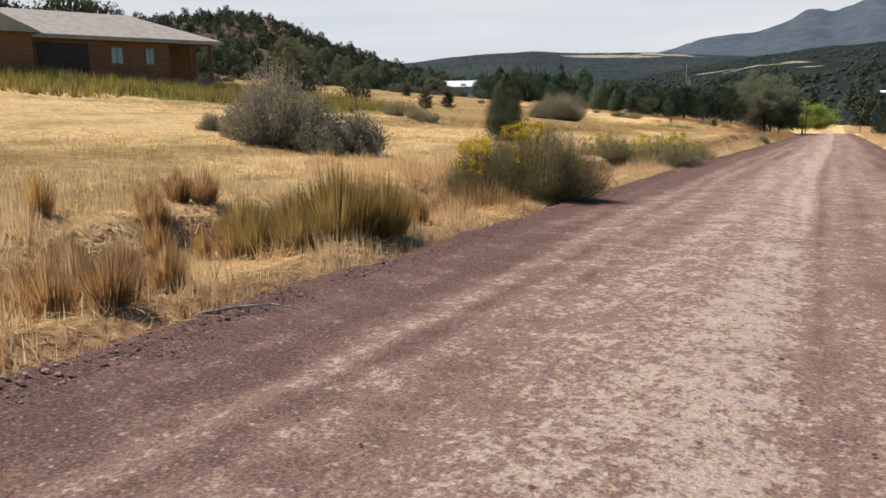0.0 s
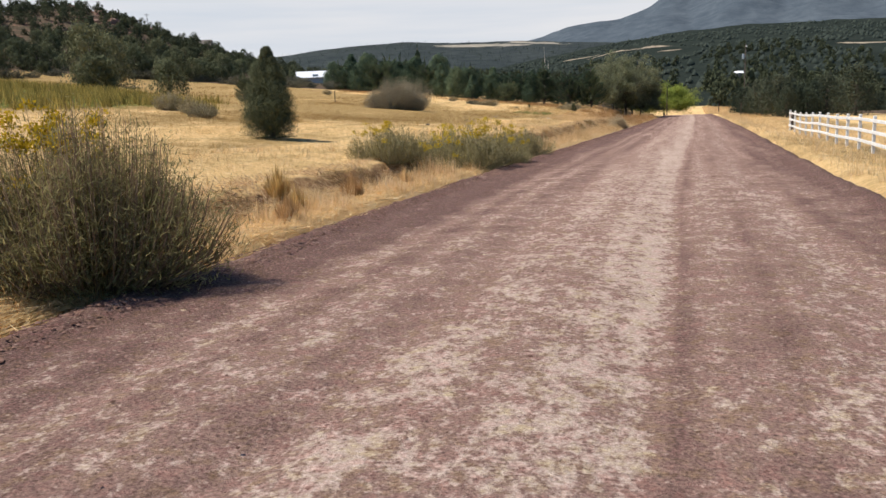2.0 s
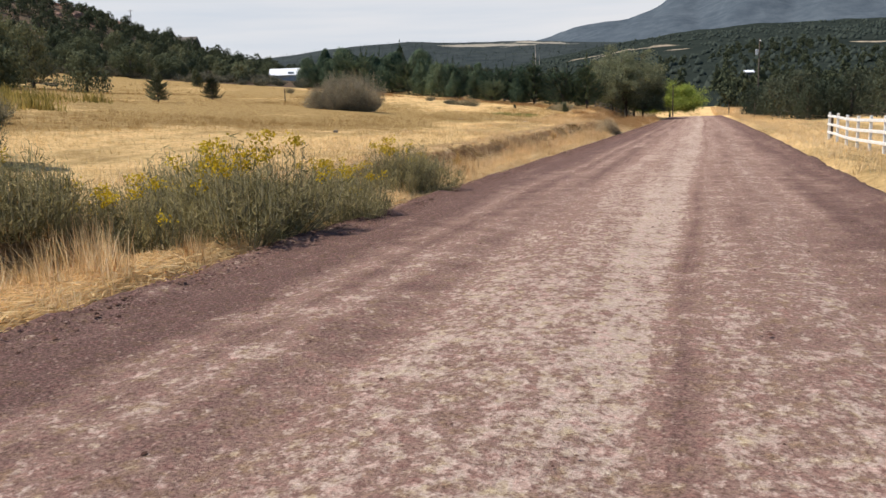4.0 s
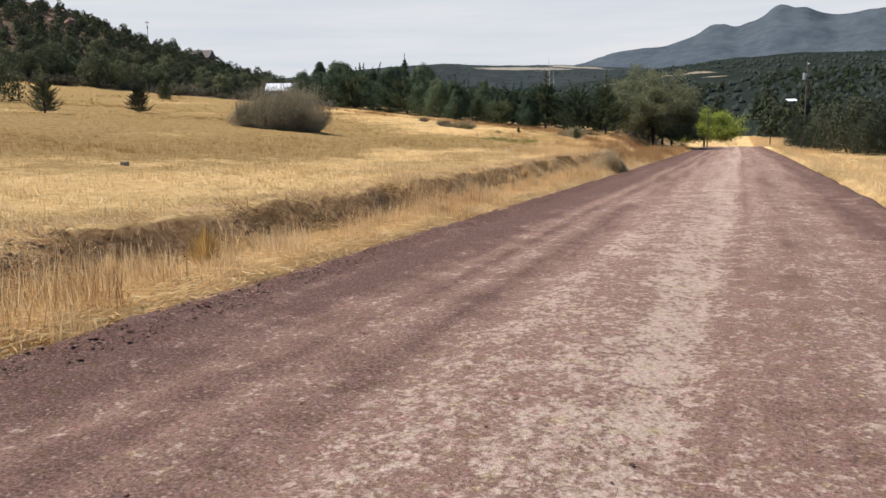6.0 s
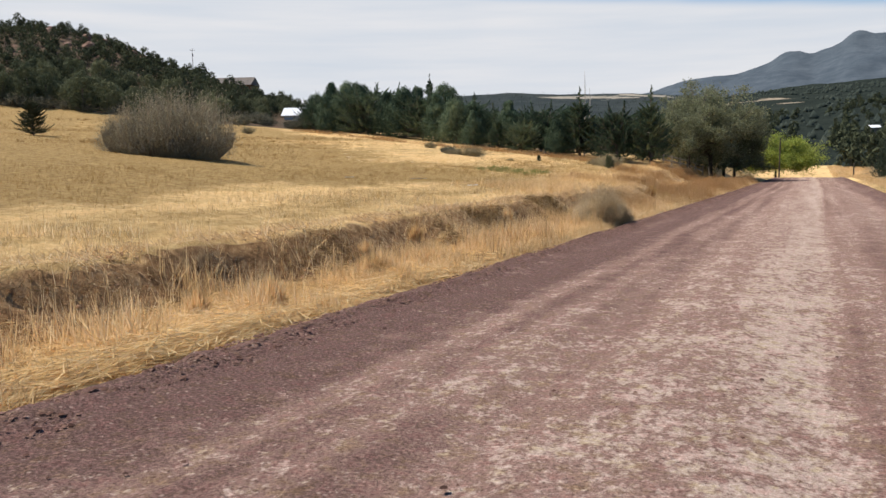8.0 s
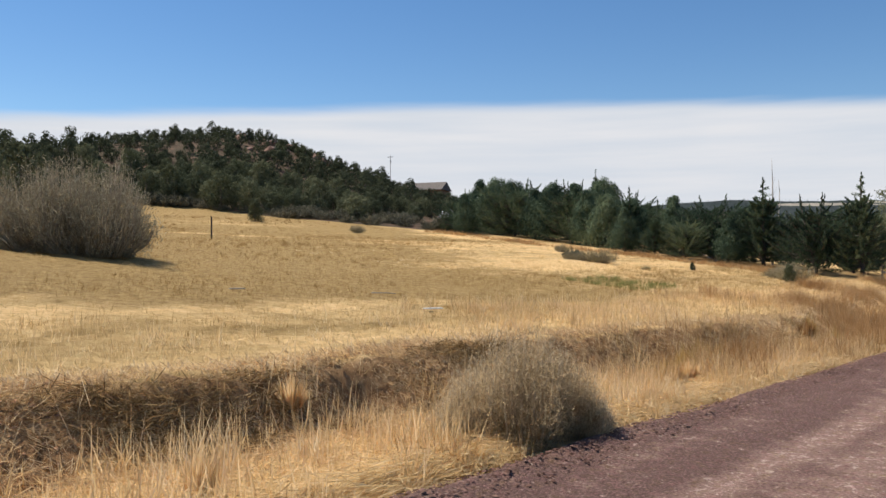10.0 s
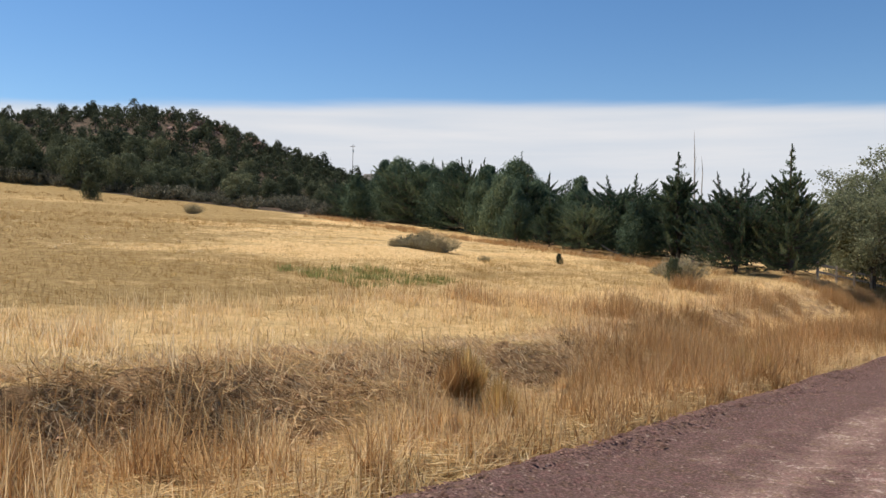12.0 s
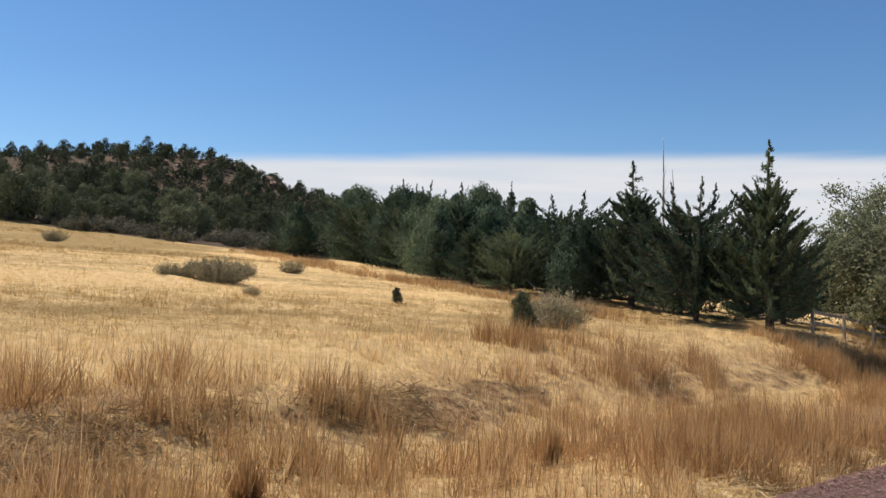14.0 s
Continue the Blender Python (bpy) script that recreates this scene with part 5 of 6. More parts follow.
def verge_grass(seed, count, y0, y1, tall0, tall1, wide, red):
    """Tall grass in the ditch; the russet kind grows in patches."""
    x, y, rng = scatter(seed, count, -11.0, -3.0, y0, y1, 0.68)
    left = road_mid(y) - 4.0 - x
    patch = wob(x * 1.3, y * 0.8, 0.55, 3) + 0.5 * wob(x, y, 1.4, 5)
    lump = 0.6 * wob(x, y, 2.7, 7) + 0.5 * wob(x, y, 5.3, 2)
    near = smooth(1.1, 0.2, left)
    steep = smooth(-0.9, -0.65, bank_x(y) - x) * smooth(0.15, 0.0, bank_x(y) - x) * (y < 95) * smooth(17, 23, y)
    keep = (left > -0.05 + 0.12 * wob(x, y, 2.3, 2)) & (rng.uniform(size=count) > steep * (0.45 + 0.5 * smooth(-0.25, 0.35, wob(x, y, 0.85, 9)))) & ((x > bank_x(y)) | (y > 74) | (y < 22) | (rng.uniform(size=count) < 0.45))
    keep &= rng.uniform(size=count) < (0.6 + 0.5 * patch + 0.5 * near) * (0.18 + 1.05 * smooth(-0.5, 0.5, lump))
    keep &= (patch + 0.85 * smooth(80, 94, y) - 0.85 * smooth(16, 24, y) * smooth(84, 74, y) - 0.7 * (x < bank_x(y)) + rng.normal(size=count) * 0.35 > 0.42) == red
    keep &= rng.uniform(size=count) > 0.38 * smooth(20, 26, y) * smooth(94, 88, y) * smooth(1.5, 0.9, x - bank_x(y))
    x, y, left, patch, lump = x[keep], y[keep], left[keep], patch[keep], lump[keep]
    rng = np.random.default_rng(seed + 1)
    tall = rng.uniform(tall0, tall1, len(x)) * (0.62 + 0.38 * smooth(0.0, 0.9, left)) * (1 + 0.25 * patch) * (0.48 + 0.80 * smooth(-0.5, 0.6, lump)) * np.where(x < bank_x(y), np.where((y < 74) & (y > 22), 0.5, 0.8), 1.0)
    return blades(seed + 2, x, y, tall, wide * rng.uniform(0.6, 1.5, len(x)), 0.4)


def field_grass(seed, count, x0, x1, y0, y1, tall0, tall1, wide):
    x, y, rng = scatter(seed, count, x0, x1, y0, y1, 0.4)
    front = -np.interp(y, [-20, 40, 70, 100, 108, 113, 117, 121, 123, 145], [92, 84, 78, 79, 73, 66, 55, 47, 41, 41])
    strip = wob(x * 1.0, y * 0.35, 0.33, 4) + 0.5 * wob(x, y * 0.5, 0.9, 6)
    keep = (x < bank_x(y) - 0.05) & (x > front) & (rng.uniform(size=count) < 0.62 + 0.45 * strip) & ((y < 118) | (x < -12 - (y - 118) * 1.2) & (y < 126))
    x, y, strip = x[keep], y[keep], strip[keep]
    rng = np.random.default_rng(seed + 1)
    tall = rng.uniform(tall0, tall1, len(x)) * (1 + 0.35 * strip)
    return blades(seed + 2, x, y, tall, wide * rng.uniform(0.6, 1.5, len(x)), 0.95)


grass("ditch_grass", "tall golden dry grass in the roadside ditch", STRAW, verge_grass(101, 330000, -6, 62, 0.12, 0.44, 0.012, False), verge_grass(104, 270000, 62, 128, 0.14, 0.50, 0.012, False))
grass("russet_grass", "tall orange-brown dry grass beside the road", RUSSET, verge_grass(111, 200000, -6, 62, 0.18, 0.55, 0.012, True), verge_grass(114, 330000, 62, 128, 0.2, 0.64, 0.012, True))
grass("field_stubble", "short golden dry grass over the sloping field", STUBBLE, field_grass(121, 240000, -22, -7, -6, 128, 0.05, 0.19, 0.010), field_grass(124, 130000, -48, -22, 4, 128, 0.06, 0.20, 0.018), field_grass(127, 40000, -84, -48, 10, 128, 0.08, 0.22, 0.035))
x, y, rng = scatter(131, 60000, -70, -24, 22, 66, 0.5)
keep = np.hypot((x + 46) / 22, (y - 42) / 20) < 1 + 0.15 * wob(x, y, 0.5, 3)
grass("green_weeds", "green and yellow weeds in front of the house", GREENWEED, blades(132, x[keep], y[keep], rng.uniform(0.25, 0.8, keep.sum()), rng.uniform(0.03, 0.07, keep.sum()), 0.35))
x, y, rng = scatter(134, 2200, -16.4, -12.6, 91.2, 95.2, 0.7)
grass("green_patch", "sparse patch of green weeds in the dry stubble", LUSHWEED, blades(135, x, y, rng.uniform(0.08, 0.26, len(x)), rng.uniform(0.012, 0.03, len(x)), 0.4))
x, y, rng = scatter(141, 62000, 2.5, 12, -6, 125, 0.4)
keep = x > road_mid(y) + 4.1 + 0.2 * wob(x, y, 2.0, 5)
x, y = x[keep], y[keep]
far = scatter(144, 40000, 6, 16, 125, 260, 0.3)
grass("verge_grass", "dry golden grass along the far road verge", STRAW, blades(142, x, y, rng.uniform(0.06, 0.30, len(x)), rng.uniform(0.010, 0.022, len(x)), 0.5), blades(145, far[0], far[1], rng.uniform(0.2, 0.6, 40000), rng.uniform(0.03, 0.06, 40000), 0.35))

# a brown strip of taller grass along the foot of the row of junipers
x, y, rng = scatter(136, 15000, -48, -13, 0, 2.6, 0.6)
y = np.interp(x, [-48, -38, -28, -20, -13], [123.0, 121.2, 117.6, 117.4, 117.2]) - y + 0.6 * wob(x, x * 0, 0.9, 3)
keep = rng.uniform(size=len(x)) < 0.55 + 0.5 * wob(x, y, 0.7, 5)
grass("edge_grass", "brown dry grass along the foot of the junipers", RUSSET, blades(137, x[keep], y[keep], rng.uniform(0.12, 0.5, keep.sum()), rng.uniform(0.015, 0.03, keep.sum()), 0.45))

# cut straw lying in clumps over the bleached part of the field
rng = np.random.default_rng(181)
clumps = []
for j in range(640):
    x, y = rng.uniform(-30, -8.6), rng.uniform(88, 117)
    if x > bank_x(y) - 0.5:
        continue
    v, f = tuft(300 + j % 8, rng.uniform(0.07, 0.17), rng.uniform(0.5, 1.3), 30)
    turn = rng.uniform(0, 6.28)
    c, k = math.cos(turn), math.sin(turn)
    clumps.append((np.stack([v[:, 0] * c - v[:, 1] * k * 0.6 + x, v[:, 0] * k + v[:, 1] * c * 0.6 + y, v[:, 2] + height(x, y)], 1), f))
tagged(part("straw_clumps", merge(*clumps[::2]), STRAW), "pale clumps of cut straw over the field", "straw", kind="stuff")
tagged(part("dead_weeds", merge(*clumps[1::4]), TUFT), "small brown dead weeds in the stubble", "weeds", kind="stuff")

# straw that lies along the road's edge
x, y, rng = scatter(151, 25000, -1, 1, -6, 126)
y = np.where((y < 13) | (y > 82) & (rng.uniform(size=len(y)) < 0.75), rng.uniform(14, 80, len(y)), y)
x = road_mid(y) - 4.10 + rng.normal(size=len(x)) * 0.10 + 0.07 * wob(y * 0, y, 1.1, 9) - 0.1
turn = rng.normal(size=len(x)) * 0.5 + np.pi / 2
way = np.stack([np.cos(turn), np.sin(turn), rng.normal(size=len(x)) * 0.12], 1)
tagged(part("lying_straw", slivers(np.stack([x, y, ground(x, y) + rng.uniform(0.03, 0.10, len(x))], 1), unit(way), rng.uniform(0.2, 0.85, len(x)), 0.011, rng), LYING), "bleached straw lying along the gravel edge", "straw", kind="stuff")
x, y, rng = scatter(157, 90000, -10, -4, -6, 122)
y = np.where((y < 12) & (rng.uniform(size=len(y)) < 0.7), y + 30, y)
x = road_mid(y) - 4.2 + (bank_x(y) - road_mid(y) + 4.4) * rng.uniform(0, 0.80, len(x))
way = rng.normal(size=(len(x), 3)) * [1, 1, 0.25]
tagged(part("matted_grass", slivers(np.stack([x, y, ground(x, y) + rng.uniform(0.0, 0.10, len(x))], 1), unit(way), rng.uniform(0.1, 0.4, len(x)), 0.009, rng), STRAW), "matted dry grass lying in the ditch", "straw", kind="stuff")
x, y, rng = scatter(154, 120000, 0, 1, -6, 116)
y = np.where(rng.uniform(size=len(y)) < 0.4, rng.uniform(66, 96, len(y)), y)
x = bank_x(y) + np.where(rng.uniform(size=len(x)) < 0.55 - 0.33 * smooth(64, 70, y) * smooth(97, 90, y), rng.normal(size=len(x)) * 0.25 - 0.05, rng.uniform(-0.05, 1.25, len(x)))
way = np.stack([rng.uniform(0.2, 1, len(x)), rng.normal(size=len(x)) * 0.9, -rng.uniform(0.1, 0.8, len(x))], 1)
tagged(part("matted_straw", slivers(np.stack([x, y, ground(x, y) + rng.uniform(-0.01, 0.035, len(x))], 1), unit(way), rng.uniform(0.08, 0.34, len(x)), 0.0085, rng), THATCH), "matted dead straw hanging over the earth bank", "straw", kind="stuff")
x, y, rng = scatter(191, 52000, 0, 1, 18, 100, 0.5)
y = np.where(rng.uniform(size=len(y)) < 0.2, rng.uniform(67, 74, len(y)), y)
x = bank_x(y) + rng.uniform(0.12, 0.95, len(x))
keep = wob(x * 1.5, y, 1.3, 6) + 0.6 * wob(x, y, 3.1, 4) + 0.3 * (np.abs(y - 70.5) < 3.5) + rng.normal(size=len(x)) * 0.3 > 0.15
x, y = x[keep], y[keep]
way = np.stack([rng.normal(size=len(x)), rng.normal(size=len(x)) * 1.2, rng.normal(size=len(x)) * 0.55], 1)
tagged(part("tangled_weeds", slivers(np.stack([x, y, ground(x, y) + rng.uniform(0.0, 0.10, len(x))], 1), unit(way), rng.uniform(0.10, 0.42, len(x)), 0.010, rng), TANGLE), "tangled brown dead weeds over the earth bank", "weeds", kind="stuff")


# ---- loose stones ----
x, y, rng = scatter(161, 54000, 0, 1, -6, 118)
off = np.where(rng.uniform(size=len(x)) < 0.8, -3.85 + np.abs(rng.normal(size=len(x))) * 0.40 * np.where(rng.uniform(size=len(x)) < 0.3, -0.6, 1), rng.uniform(-4, 4, len(x)))
size = (rng.gamma(1.8, 0.0050, len(x)) + 0.003) * np.where(np.abs(off) < 3.3, 0.6, 1.0)
z = road_level(y) - 0.012 * np.abs(off) - 0.35 * smooth(3.75, 4.5, np.abs(off)) + 0.05 * np.exp(-((np.abs(off) - 3.75) / 0.28) ** 2)
tagged(part("loose_gravel", stones(162, road_mid(y) + off + 0.07 * wob(off, y, 1.1, 9) * smooth(2.5, 4.2, np.abs(off)) * np.sign(off), y, z + size * 0.2, np.minimum(size, 0.028)), CINDER), "loose red cinder stones along the road edge", "gravel", kind="stuff")
x, y, rng = scatter(164, 17000, 0, 1, 0, 104)
x = bank_x(y) + rng.uniform(-0.1, 0.9, len(x))
size = rng.gamma(2.0, 0.007, len(x)) + 0.004
tagged(part("earth_clods", stones(165, x, y, ground(x, y) + size * 0.1, np.minimum(size, 0.045)), CLOD), "crumbled brown earth clods on the ditch bank", "soil", kind="stuff")


# ---- things ----
def post_and_rail(name, label, y0, y1, step, side, tall, material, rails, group):
    """A fence of posts and rails along the road."""
    thing = tagged(new(name), label, "fence", group)
    count = int(round((y1 - y0) / step))
    ys = [y0 + (y1 - y0) * k / count for k in range(count + 1)]
    post = None
    for y in ys:
        x = side(y)
        if post is None:
            bm = box(-0.05, -0.05, -0.3, 0.05, 0.05, tall + 0.06, 0.012)
            post = part("post", bm, material, thing)
            post.location = (x, y, height(x, y))
        else:
            ob = post.copy()
            scene.collection.objects.link(ob)
            ob.location = (x, y, height(x, y))
    for k in range(count):
        a, b = ys[k], ys[k + 1]
        p, q = Vector((side(a), a, height(side(a), a))), Vector((side(b), b, height(side(b), b)))
        for r in rails:
            bm = box(-0.018, 0, -0.055, 0.018, (q - p).length, 0.055, 0.008)
            rail = part("rail", bm, material, thing)
            rail.matrix_basis = Matrix.Translation(p + Vector((-0.07, 0, r))) @ (q - p).to_track_quat("Y", "Z").to_matrix().to_4x4()
    return thing


post_and_rail("white_fence", "white three-rail ranch fence beside the gravel road", 28.0, 64.0, 2.4, lambda y: 6.2 + (y - 30) * 0.012, 1.2, WHITEPAINT, (0.35, 0.72, 1.1), "roadside fences")
post_and_rail("wood_fence", "weathered pale grey wooden rail fence under the trees", 121.4, 130.4, 1.8, lambda y: -10.5 + (y - 121.4) * 0.26, 0.85, DEADWOOD, (0.4, 0.78), "roadside fences")


def post(x, y, tall, thick, label, material=GREYWOOD):
    bm = bmesh.new()
    bmesh.ops.create_cone(bm, cap_ends=True, segments=9, radius1=thick, radius2=thick * 0.9, depth=tall + 0.3, matrix=Matrix.Translation((0, 0, tall / 2 - 0.15)))
    bmesh.ops.bevel(bm, geom=[e for e in bm.edges if all(v.co.z > tall * 0.9 for v in e.verts)], offset=thick * 0.25, segments=1, affect="EDGES")
    return tagged(part("fence_post", bm, material, None, "", (x, y, height(x, y))), label, "post")


post(7.0, 66.2, 1.0, 0.14, "stout brown wooden post at the fence end", POLEWOOD)
post(-34.2, 87.8, 1.15, 0.045, "dark wooden stake standing in the field", POLEWOOD)
post(7.3, 178.0, 2.6, 0.10, "dark wooden post beside the road end", POLEWOOD)
post(8.5, 134.8, 2.0, 0.08, "dark wooden post in the grass beside the road", POLEWOOD)
post(-2.5, 179.0, 6.4, 0.10, "tall bare dark pole in front of the bright green tree", POLEWOOD)


def picket_fence(x, y, turn):
    """A short run of pointed pickets on two rails."""
    thing = tagged(new("picket_fence"), "short white picket fence under the grey-green tree", "fence")
    thing.matrix_basis = pose(x, y, height(x, y), 0, 0, turn)
    for k in range(6):
        bm = box(-0.045, -0.012, 0.0, 0.045, 0.012, 0.9)
        for v in bm.verts:
            if v.co.z > 0.5:
                v.co.x *= 0.35
        bm = box(-0.045, -0.012, -0.05, 0.045, 0.012, 0.82, 0.0, bm)
        bmesh.ops.translate(bm, verts=bm.verts, vec=(0.36 * k - 0.9, 0, 0))
        part("picket", bm, WHITEPAINT, thing)
    for z in (0.22, 0.62):
        part("rail", box(-1.0, 0.013, z, 1.0, 0.05, z + 0.08), WHITEPAINT, thing)


picket_fence(-10.2, 138.6, 8)


def utility_pole(x, y, tall, label, turn):
    thing = tagged(new("utility_pole"), label, "utility pole", "utility poles")
    thing.matrix_basis = pose(x, y, height(x, y), 0, 0, turn)
    part("pole", tubes([[0, 0, -0.4]], [[0, 0, tall]], 0.10, 0.07, 10), POLEWOOD, thing)
    part("crossarm", box(-0.75, -0.16, tall - 0.55, 0.75, -0.06, tall - 0.43, 0.01), POLEWOOD, thing)
    for k in (-0.65, 0.0, 0.65):
        part("insulator", tubes([[k, -0.11, tall - 0.43]], [[k, -0.11, tall - 0.25]], 0.05, 0.035, 8), WHITEPAINT, thing)
    bm = bmesh.new()
    bmesh.ops.create_cone(bm, cap_ends=True, segments=14, radius1=0.2, radius2=0.2, depth=0.8, matrix=Matrix.Translation((0, 0.33, tall - 1.9)))
    bmesh.ops.bevel(bm, geom=[e for e in bm.edges if abs(e.verts[0].co.z - e.verts[1].co.z) < 0.01], offset=0.04, segments=1, affect="EDGES")
    drum = part("transformer", bm, STEEL, thing, "light grey transformer drum")
    part("bracket", box(-0.05, 0.08, tall - 2.0, 0.05, 0.16, tall - 1.6), STEEL, drum)
    return thing


utility_pole(-168.0, 244.0, 11.8, "tall wooden utility pole on the hill", 30)
utility_pole(9.9, 149.0, 11.2, "tall wooden utility pole beside the road", 80)


def house():
    """A long low house: brown siding, hipped tan roof, garage door, windows, a gabled wing."""
    ang = math.degrees(math.atan2(11.9, 4.6))  # the front runs this way
    base = tagged(new("house"), "long low brown wooden house with tan shingle roof", "house")
    base.matrix_basis = pose(-48.2, 27.2, 3.45, 0, 0, ang)
    # local x runs along the front, -y looks at the road, 21 m long
    long, deep, eave, ridge = 21.5, 9.0, 2.75, 4.75
    part("wall", box(0, 0, -1.2, 18.2, deep, eave, 0.02), SIDING, base)
    part("porch_wall", box(18.203, 2.6, -1.2, long, deep, eave, 0.02), SIDING, base)
    part("porch_floor", box(18.203, 0, -1.2, long, 2.597, 0.05, 0.02), GREYWOOD, base)
    for x in (19.8, long - 0.12):
        part("porch_post", box(x - 0.08, 0.02, 0.05, x + 0.08, 0.18, eave - 0.01, 0.01), SIDING, base)
    bm = bmesh.new()
    o = 0.6
    pts = [(-o, -o, eave), (long + o, -o, eave), (long + o, deep + o, eave), (-o, deep + o, eave), (-o, deep / 2, ridge), (long - 4.2, deep / 2, ridge)]
    top = [bm.verts.new(p) for p in pts]
    low = [bm.verts.new((p[0], p[1], p[2] - 0.18)) for p in pts[:4]]
    for f in ((0, 1, 5, 4), (1, 2, 5), (2, 3, 4, 5), (3, 0, 4)):
        bm.faces.new([top[k] for k in f])
    for k in range(4):
        bm.faces.new([top[k], low[k], low[(k + 1) % 4], top[(k + 1) % 4]])
    bm.faces.new([low[3], low[2], low[1], low[0]])
    bmesh.ops.recalc_face_normals(bm, faces=bm.faces)
    part("roof", bm, SHINGLE, base)
    # boards of the siding on the front
    for k in range(12):
        part("board", box(0.02, -0.035, k * 0.225, 18.18, 0.01, k * 0.225 + 0.205, 0.004), SIDING, base)
    door = part("garage_door", box(9.45, -0.075, 0.0, 12.6, -0.03, 2.3, 0.01), DARKDOOR, base, "dark brown sectional garage door")
    for k in range(4):
        part("panel", box(9.55, -0.095, 0.06 + k * 0.56, 12.5, -0.073, 0.54 + k * 0.56, 0.01), DARKDOOR, door)
    for x, wide in ((14.05, 0.80), (16.4, 0.62)):
        w = part("window", box(x, -0.09, 1.05, x + wide, -0.03, 2.15, 0.01), GREYWOOD, base, "narrow window in a dull wooden frame")
        half = (wide - 0.17) / 2
        part("pane", box(x + 0.05, -0.10, 1.11, x + 0.05 + half, -0.088, 2.09), PANE, w)
        part("pane", box(x + wide - 0.05 - half, -0.10, 1.11, x + wide - 0.05, -0.088, 2.09), PANE, w)
    # wing with its gable to the front
    part("wall", box(1.6, -3.2, -1.2, 8.2, 0.3, 2.6, 0.02), SIDING, base)
    bm = bmesh.new()
    a = [bm.verts.new(p) for p in ((1.1, -3.7, 2.55), (8.7, -3.7, 2.55), (4.9, -3.7, 4.3), (1.1, 4, 2.55), (8.7, 4, 2.55), (4.9, 4, 4.3))]
    for f in ((0, 2, 5, 3), (2, 1, 4, 5), (0, 1, 2), (3, 5, 4), (0, 3, 4, 1)):
        bm.faces.new([a[k] for k in f])
    bmesh.ops.recalc_face_normals(bm, faces=bm.faces)
    part("roof", bm, SHINGLE, base)
    part("fascia", box(-0.6, -0.66, 2.52, long + 0.6, -0.605, 2.78, 0.01), SHINGLE, base)
    return base


house()


def shed(name, label, x, y, z, turn, long, deep, eave, rise, wall, roof):
    base = tagged(new(name), label, "building")
    base.matrix_basis = pose(x, y, z, 0, 0, turn)
    part("wall", box(-long / 2, -deep / 2, -1.0, long / 2, deep / 2, eave, 0.02), wall, base)
    bm = bmesh.new()
    o = 0.4
    pts = [(-long / 2 - o, -deep / 2 - o, eave), (long / 2 + o, -deep / 2 - o, eave), (long / 2 + o, deep / 2 + o, eave), (-long / 2 - o, deep / 2 + o, eave), (-long / 2 - o, 0, eave + rise), (long / 2 + o, 0, eave + rise)]
    a = [bm.verts.new(p) for p in pts]
    for f in ((0, 1, 5, 4), (2, 3, 4, 5), (1, 2, 5), (3, 0, 4), (3, 2, 1, 0)):
        bm.faces.new([a[k] for k in f])
    bmesh.ops.recalc_face_normals(bm, faces=bm.faces)
    top = part("roof", bm, roof, base)
    for k in range(int(long / 1.2)):
        x0 = -long / 2 + 0.3 + k * 1.2
        rib = part("rib", tubes([[x0, -deep / 2 - o, eave + 0.02]], [[x0, 0, eave + rise + 0.02]], 0.03, 0.03, 4), roof, top)
    part("door", box(-0.5, -deep / 2 - 0.05, 0, 0.5, -deep / 2 - 0.002, 2.05, 0.01), wall, base)
    return base


shed("white_barn", "low white metal barn at the edge of the trees", -65.0, 149.5, height(-65.0, 149.5) - 0.6, 24, 6.6, 4.5, 1.5, 1.2, BARNSIDE, METALROOF)
shed("hill_house", "brown house with a grey-brown roof on the hill", -147.0, 236.0, height(-147.0, 236.0), 20, 12.0, 8.0, 3.0, 2.4, SIDING, DULLROOF)

# a small roof that glints among the trees of the slope
shed("cabin", "small far cabin with a pale roof among the slope's trees", 20.4, 330.0, slope_height(20.4, 330.0) + 0.5, 10, 2.4, 3.0, 2.4, 0.8, GREYWOOD, METALROOF)


def boulder(seed, size, x, y, turn):
    bm = bmesh.new()
    bmesh.ops.create_icosphere(bm, subdivisions=2, radius=size)
    for v in bm.verts:
        k = noise.noise(v.co * (1.3 / size) + Vector((seed, 0, 0)))
        v.co *= 1 + 0.55 * k
        v.co.z *= 0.62
    return tagged(part("boulder", bm, REDROCK, None, "", (x, y, height(x, y) + 0.12 * size), turn), "weathered red-brown boulder on the rocky hilltop", "rock", "boulders on the hilltop")


rng = np.random.default_rng(77)
for j in range(26):
    boulder(j, rng.uniform(0.5, 1.5), -116 + rng.normal() * 6, 161 + rng.normal() * 7, rng.uniform(0, 360))

tagged(part("wooden_block", box(-0.09, -0.05, -0.05, 0.09, 0.05, 0.06, 0.015), GREYWOOD, None, "", (-12.6, 50.6, height(-12.6, 50.6) + 0.02), 25), "small weathered wooden block lying in the stubble", "block")

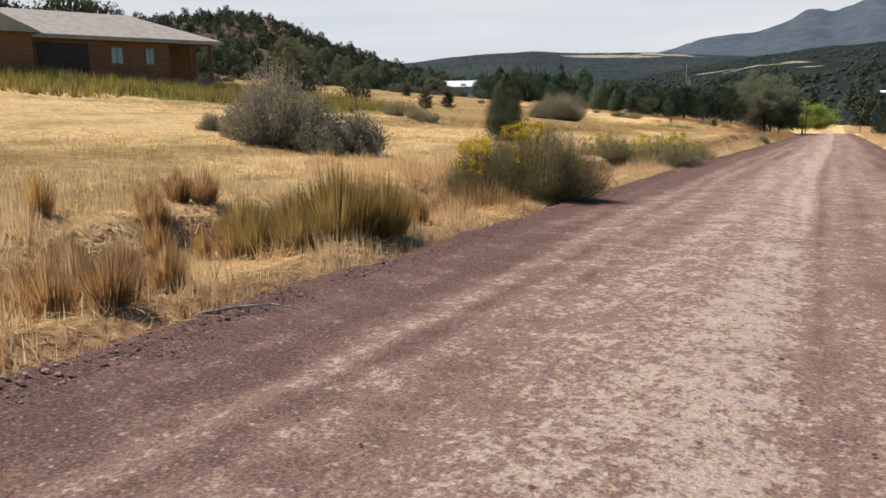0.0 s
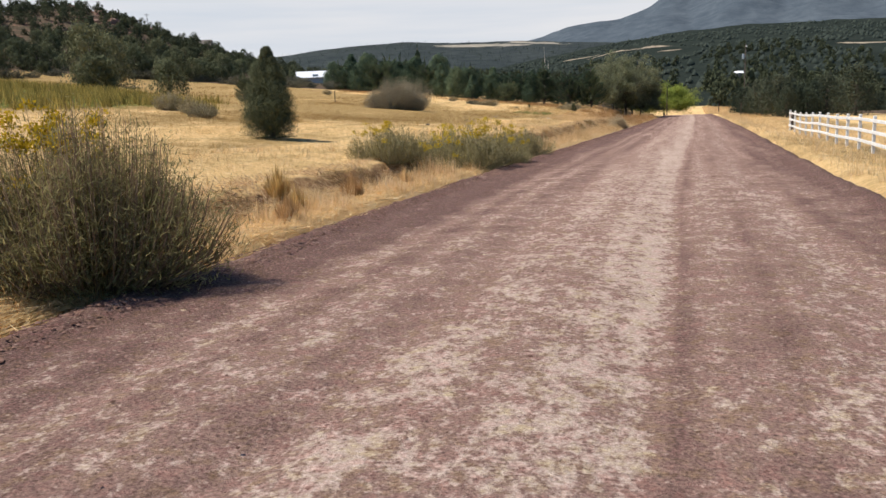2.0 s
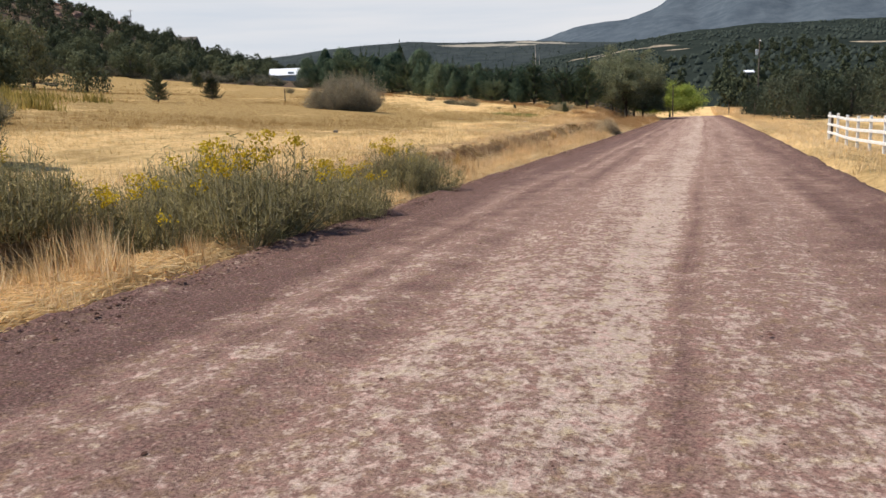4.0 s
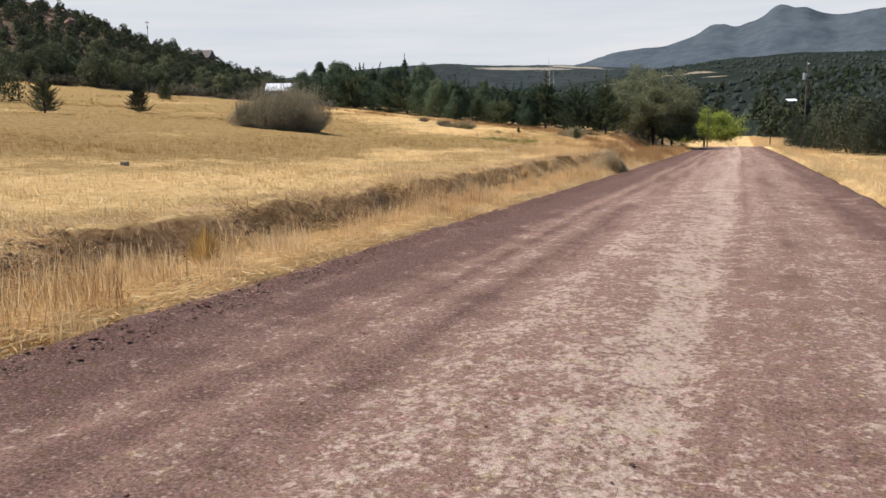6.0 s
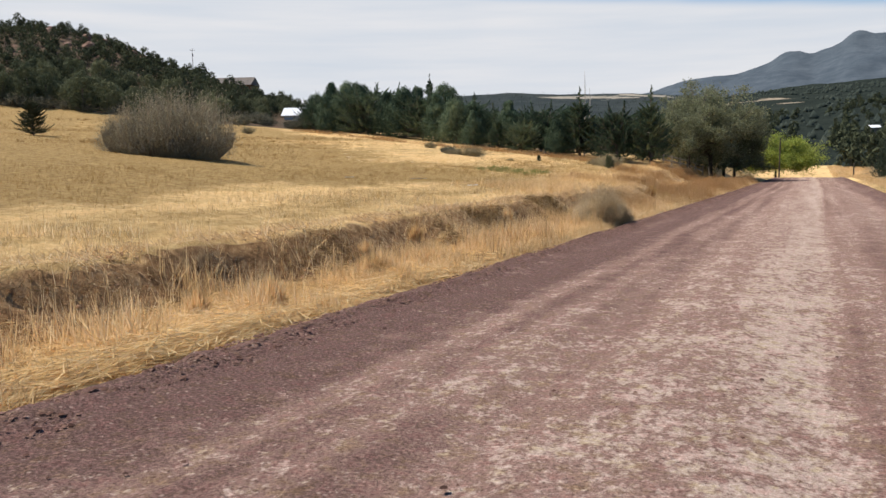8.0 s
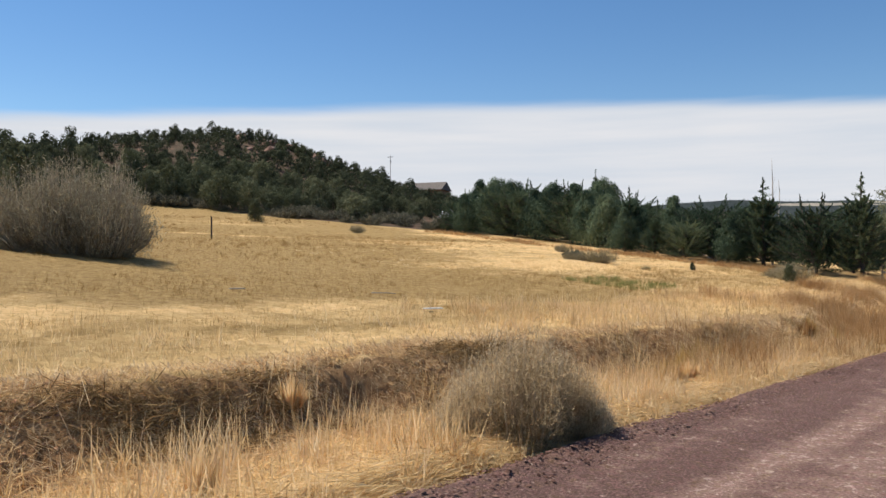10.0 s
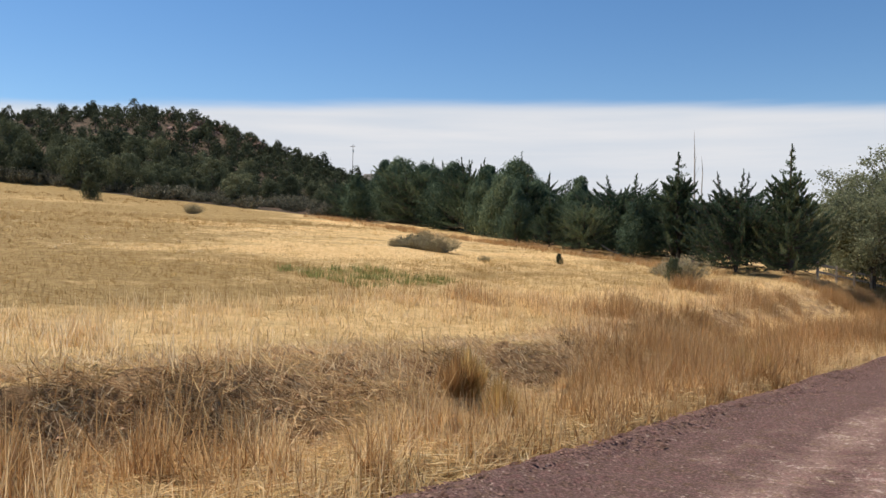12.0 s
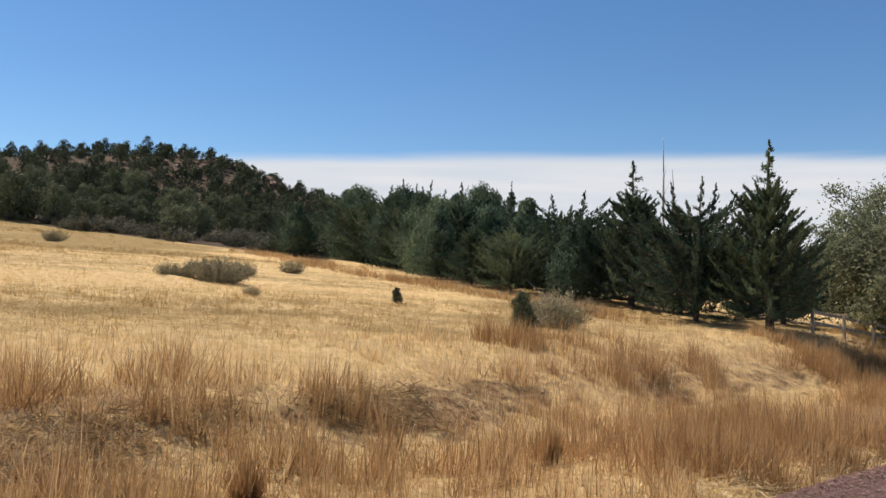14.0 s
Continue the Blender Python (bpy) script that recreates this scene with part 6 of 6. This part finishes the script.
# a weathered board and a fallen stick
tagged(part("board", box(-0.20, -0.055, 0.0, 0.20, 0.055, 0.022, 0.006), WHITEPAINT, None, "", (-10.3, 76.6, height(-10.3, 76.6) + 0.07), 54), "short whitish painted board lying in the dry grass", "board", "boards in the field")
tagged(part("board", box(-0.17, -0.035, 0.0, 0.17, 0.035, 0.025, 0.006), DEADWOOD, None, "", (-14.35, 74.8, height(-14.35, 74.8) + 0.05), 44), "pale weathered board lying in the dry grass", "board", "boards in the field")
tagged(part("stick", tubes([[-0.36, 0, 0.02], [0.05, 0.02, 0.03]], [[0.05, 0.02, 0.03], [0.38, -0.03, 0.02]], np.array([0.016, 0.014]), np.array([0.014, 0.008]), 6), DEADWOOD, None, "", (-13.3, 78.3, height(-13.3, 78.3) + 0.04), 8), "bleached stick lying in the dry grass", "stick")
tagged(part("fallen_branch", tubes([[0, 0, 0], [0.35, 0.05, 0.02], [0.62, 0.02, 0.03]], [[0.35, 0.05, 0.02], [0.62, 0.02, 0.03], [0.85, -0.13, 0.0]], np.array([0.012, 0.011, 0.009]), np.array([0.011, 0.009, 0.005]), 6), DEADWOOD, None, "", (-4.7, 5.1, float(road_level(5.1)) - 0.02), 40), "bleached fallen branch lying on the gravel edge", "branch")
lean = tagged(part("dead_branch", tubes([[0, 0, 0], [1.3, 0.25, 0.45], [0.9, 0.17, 0.3]], [[1.3, 0.25, 0.45], [2.5, 0.15, 1.05], [1.5, 0.55, 0.75]], np.array([0.03, 0.02, 0.012]), np.array([0.02, 0.006, 0.004]), 6), DEADWOOD, None, "", (-19.6, 119.0, height(-19.6, 119.0)), 165), "long bleached dead branch leaning out of the junipers", "branch", "dead branches under the junipers")
for x, y, turn, size in ((-25.4, 118.5, 30, 0.45), (-24.4, 118.3, 200, 0.5), (-23.2, 118.2, 120, 0.4), (-22.4, 118.0, 10, 0.55), (-21.2, 117.9, 215, 0.45), (-20.6, 118.1, 80, 0.4), (-26.6, 118.9, 170, 0.4)):
    ob = copy_thing(lean, pose(x, y, height(x, y) + 0.03, 0, 17, turn) @ Matrix.Scale(size, 4))
    tagged(ob, "bleached fallen branch lying under the junipers")
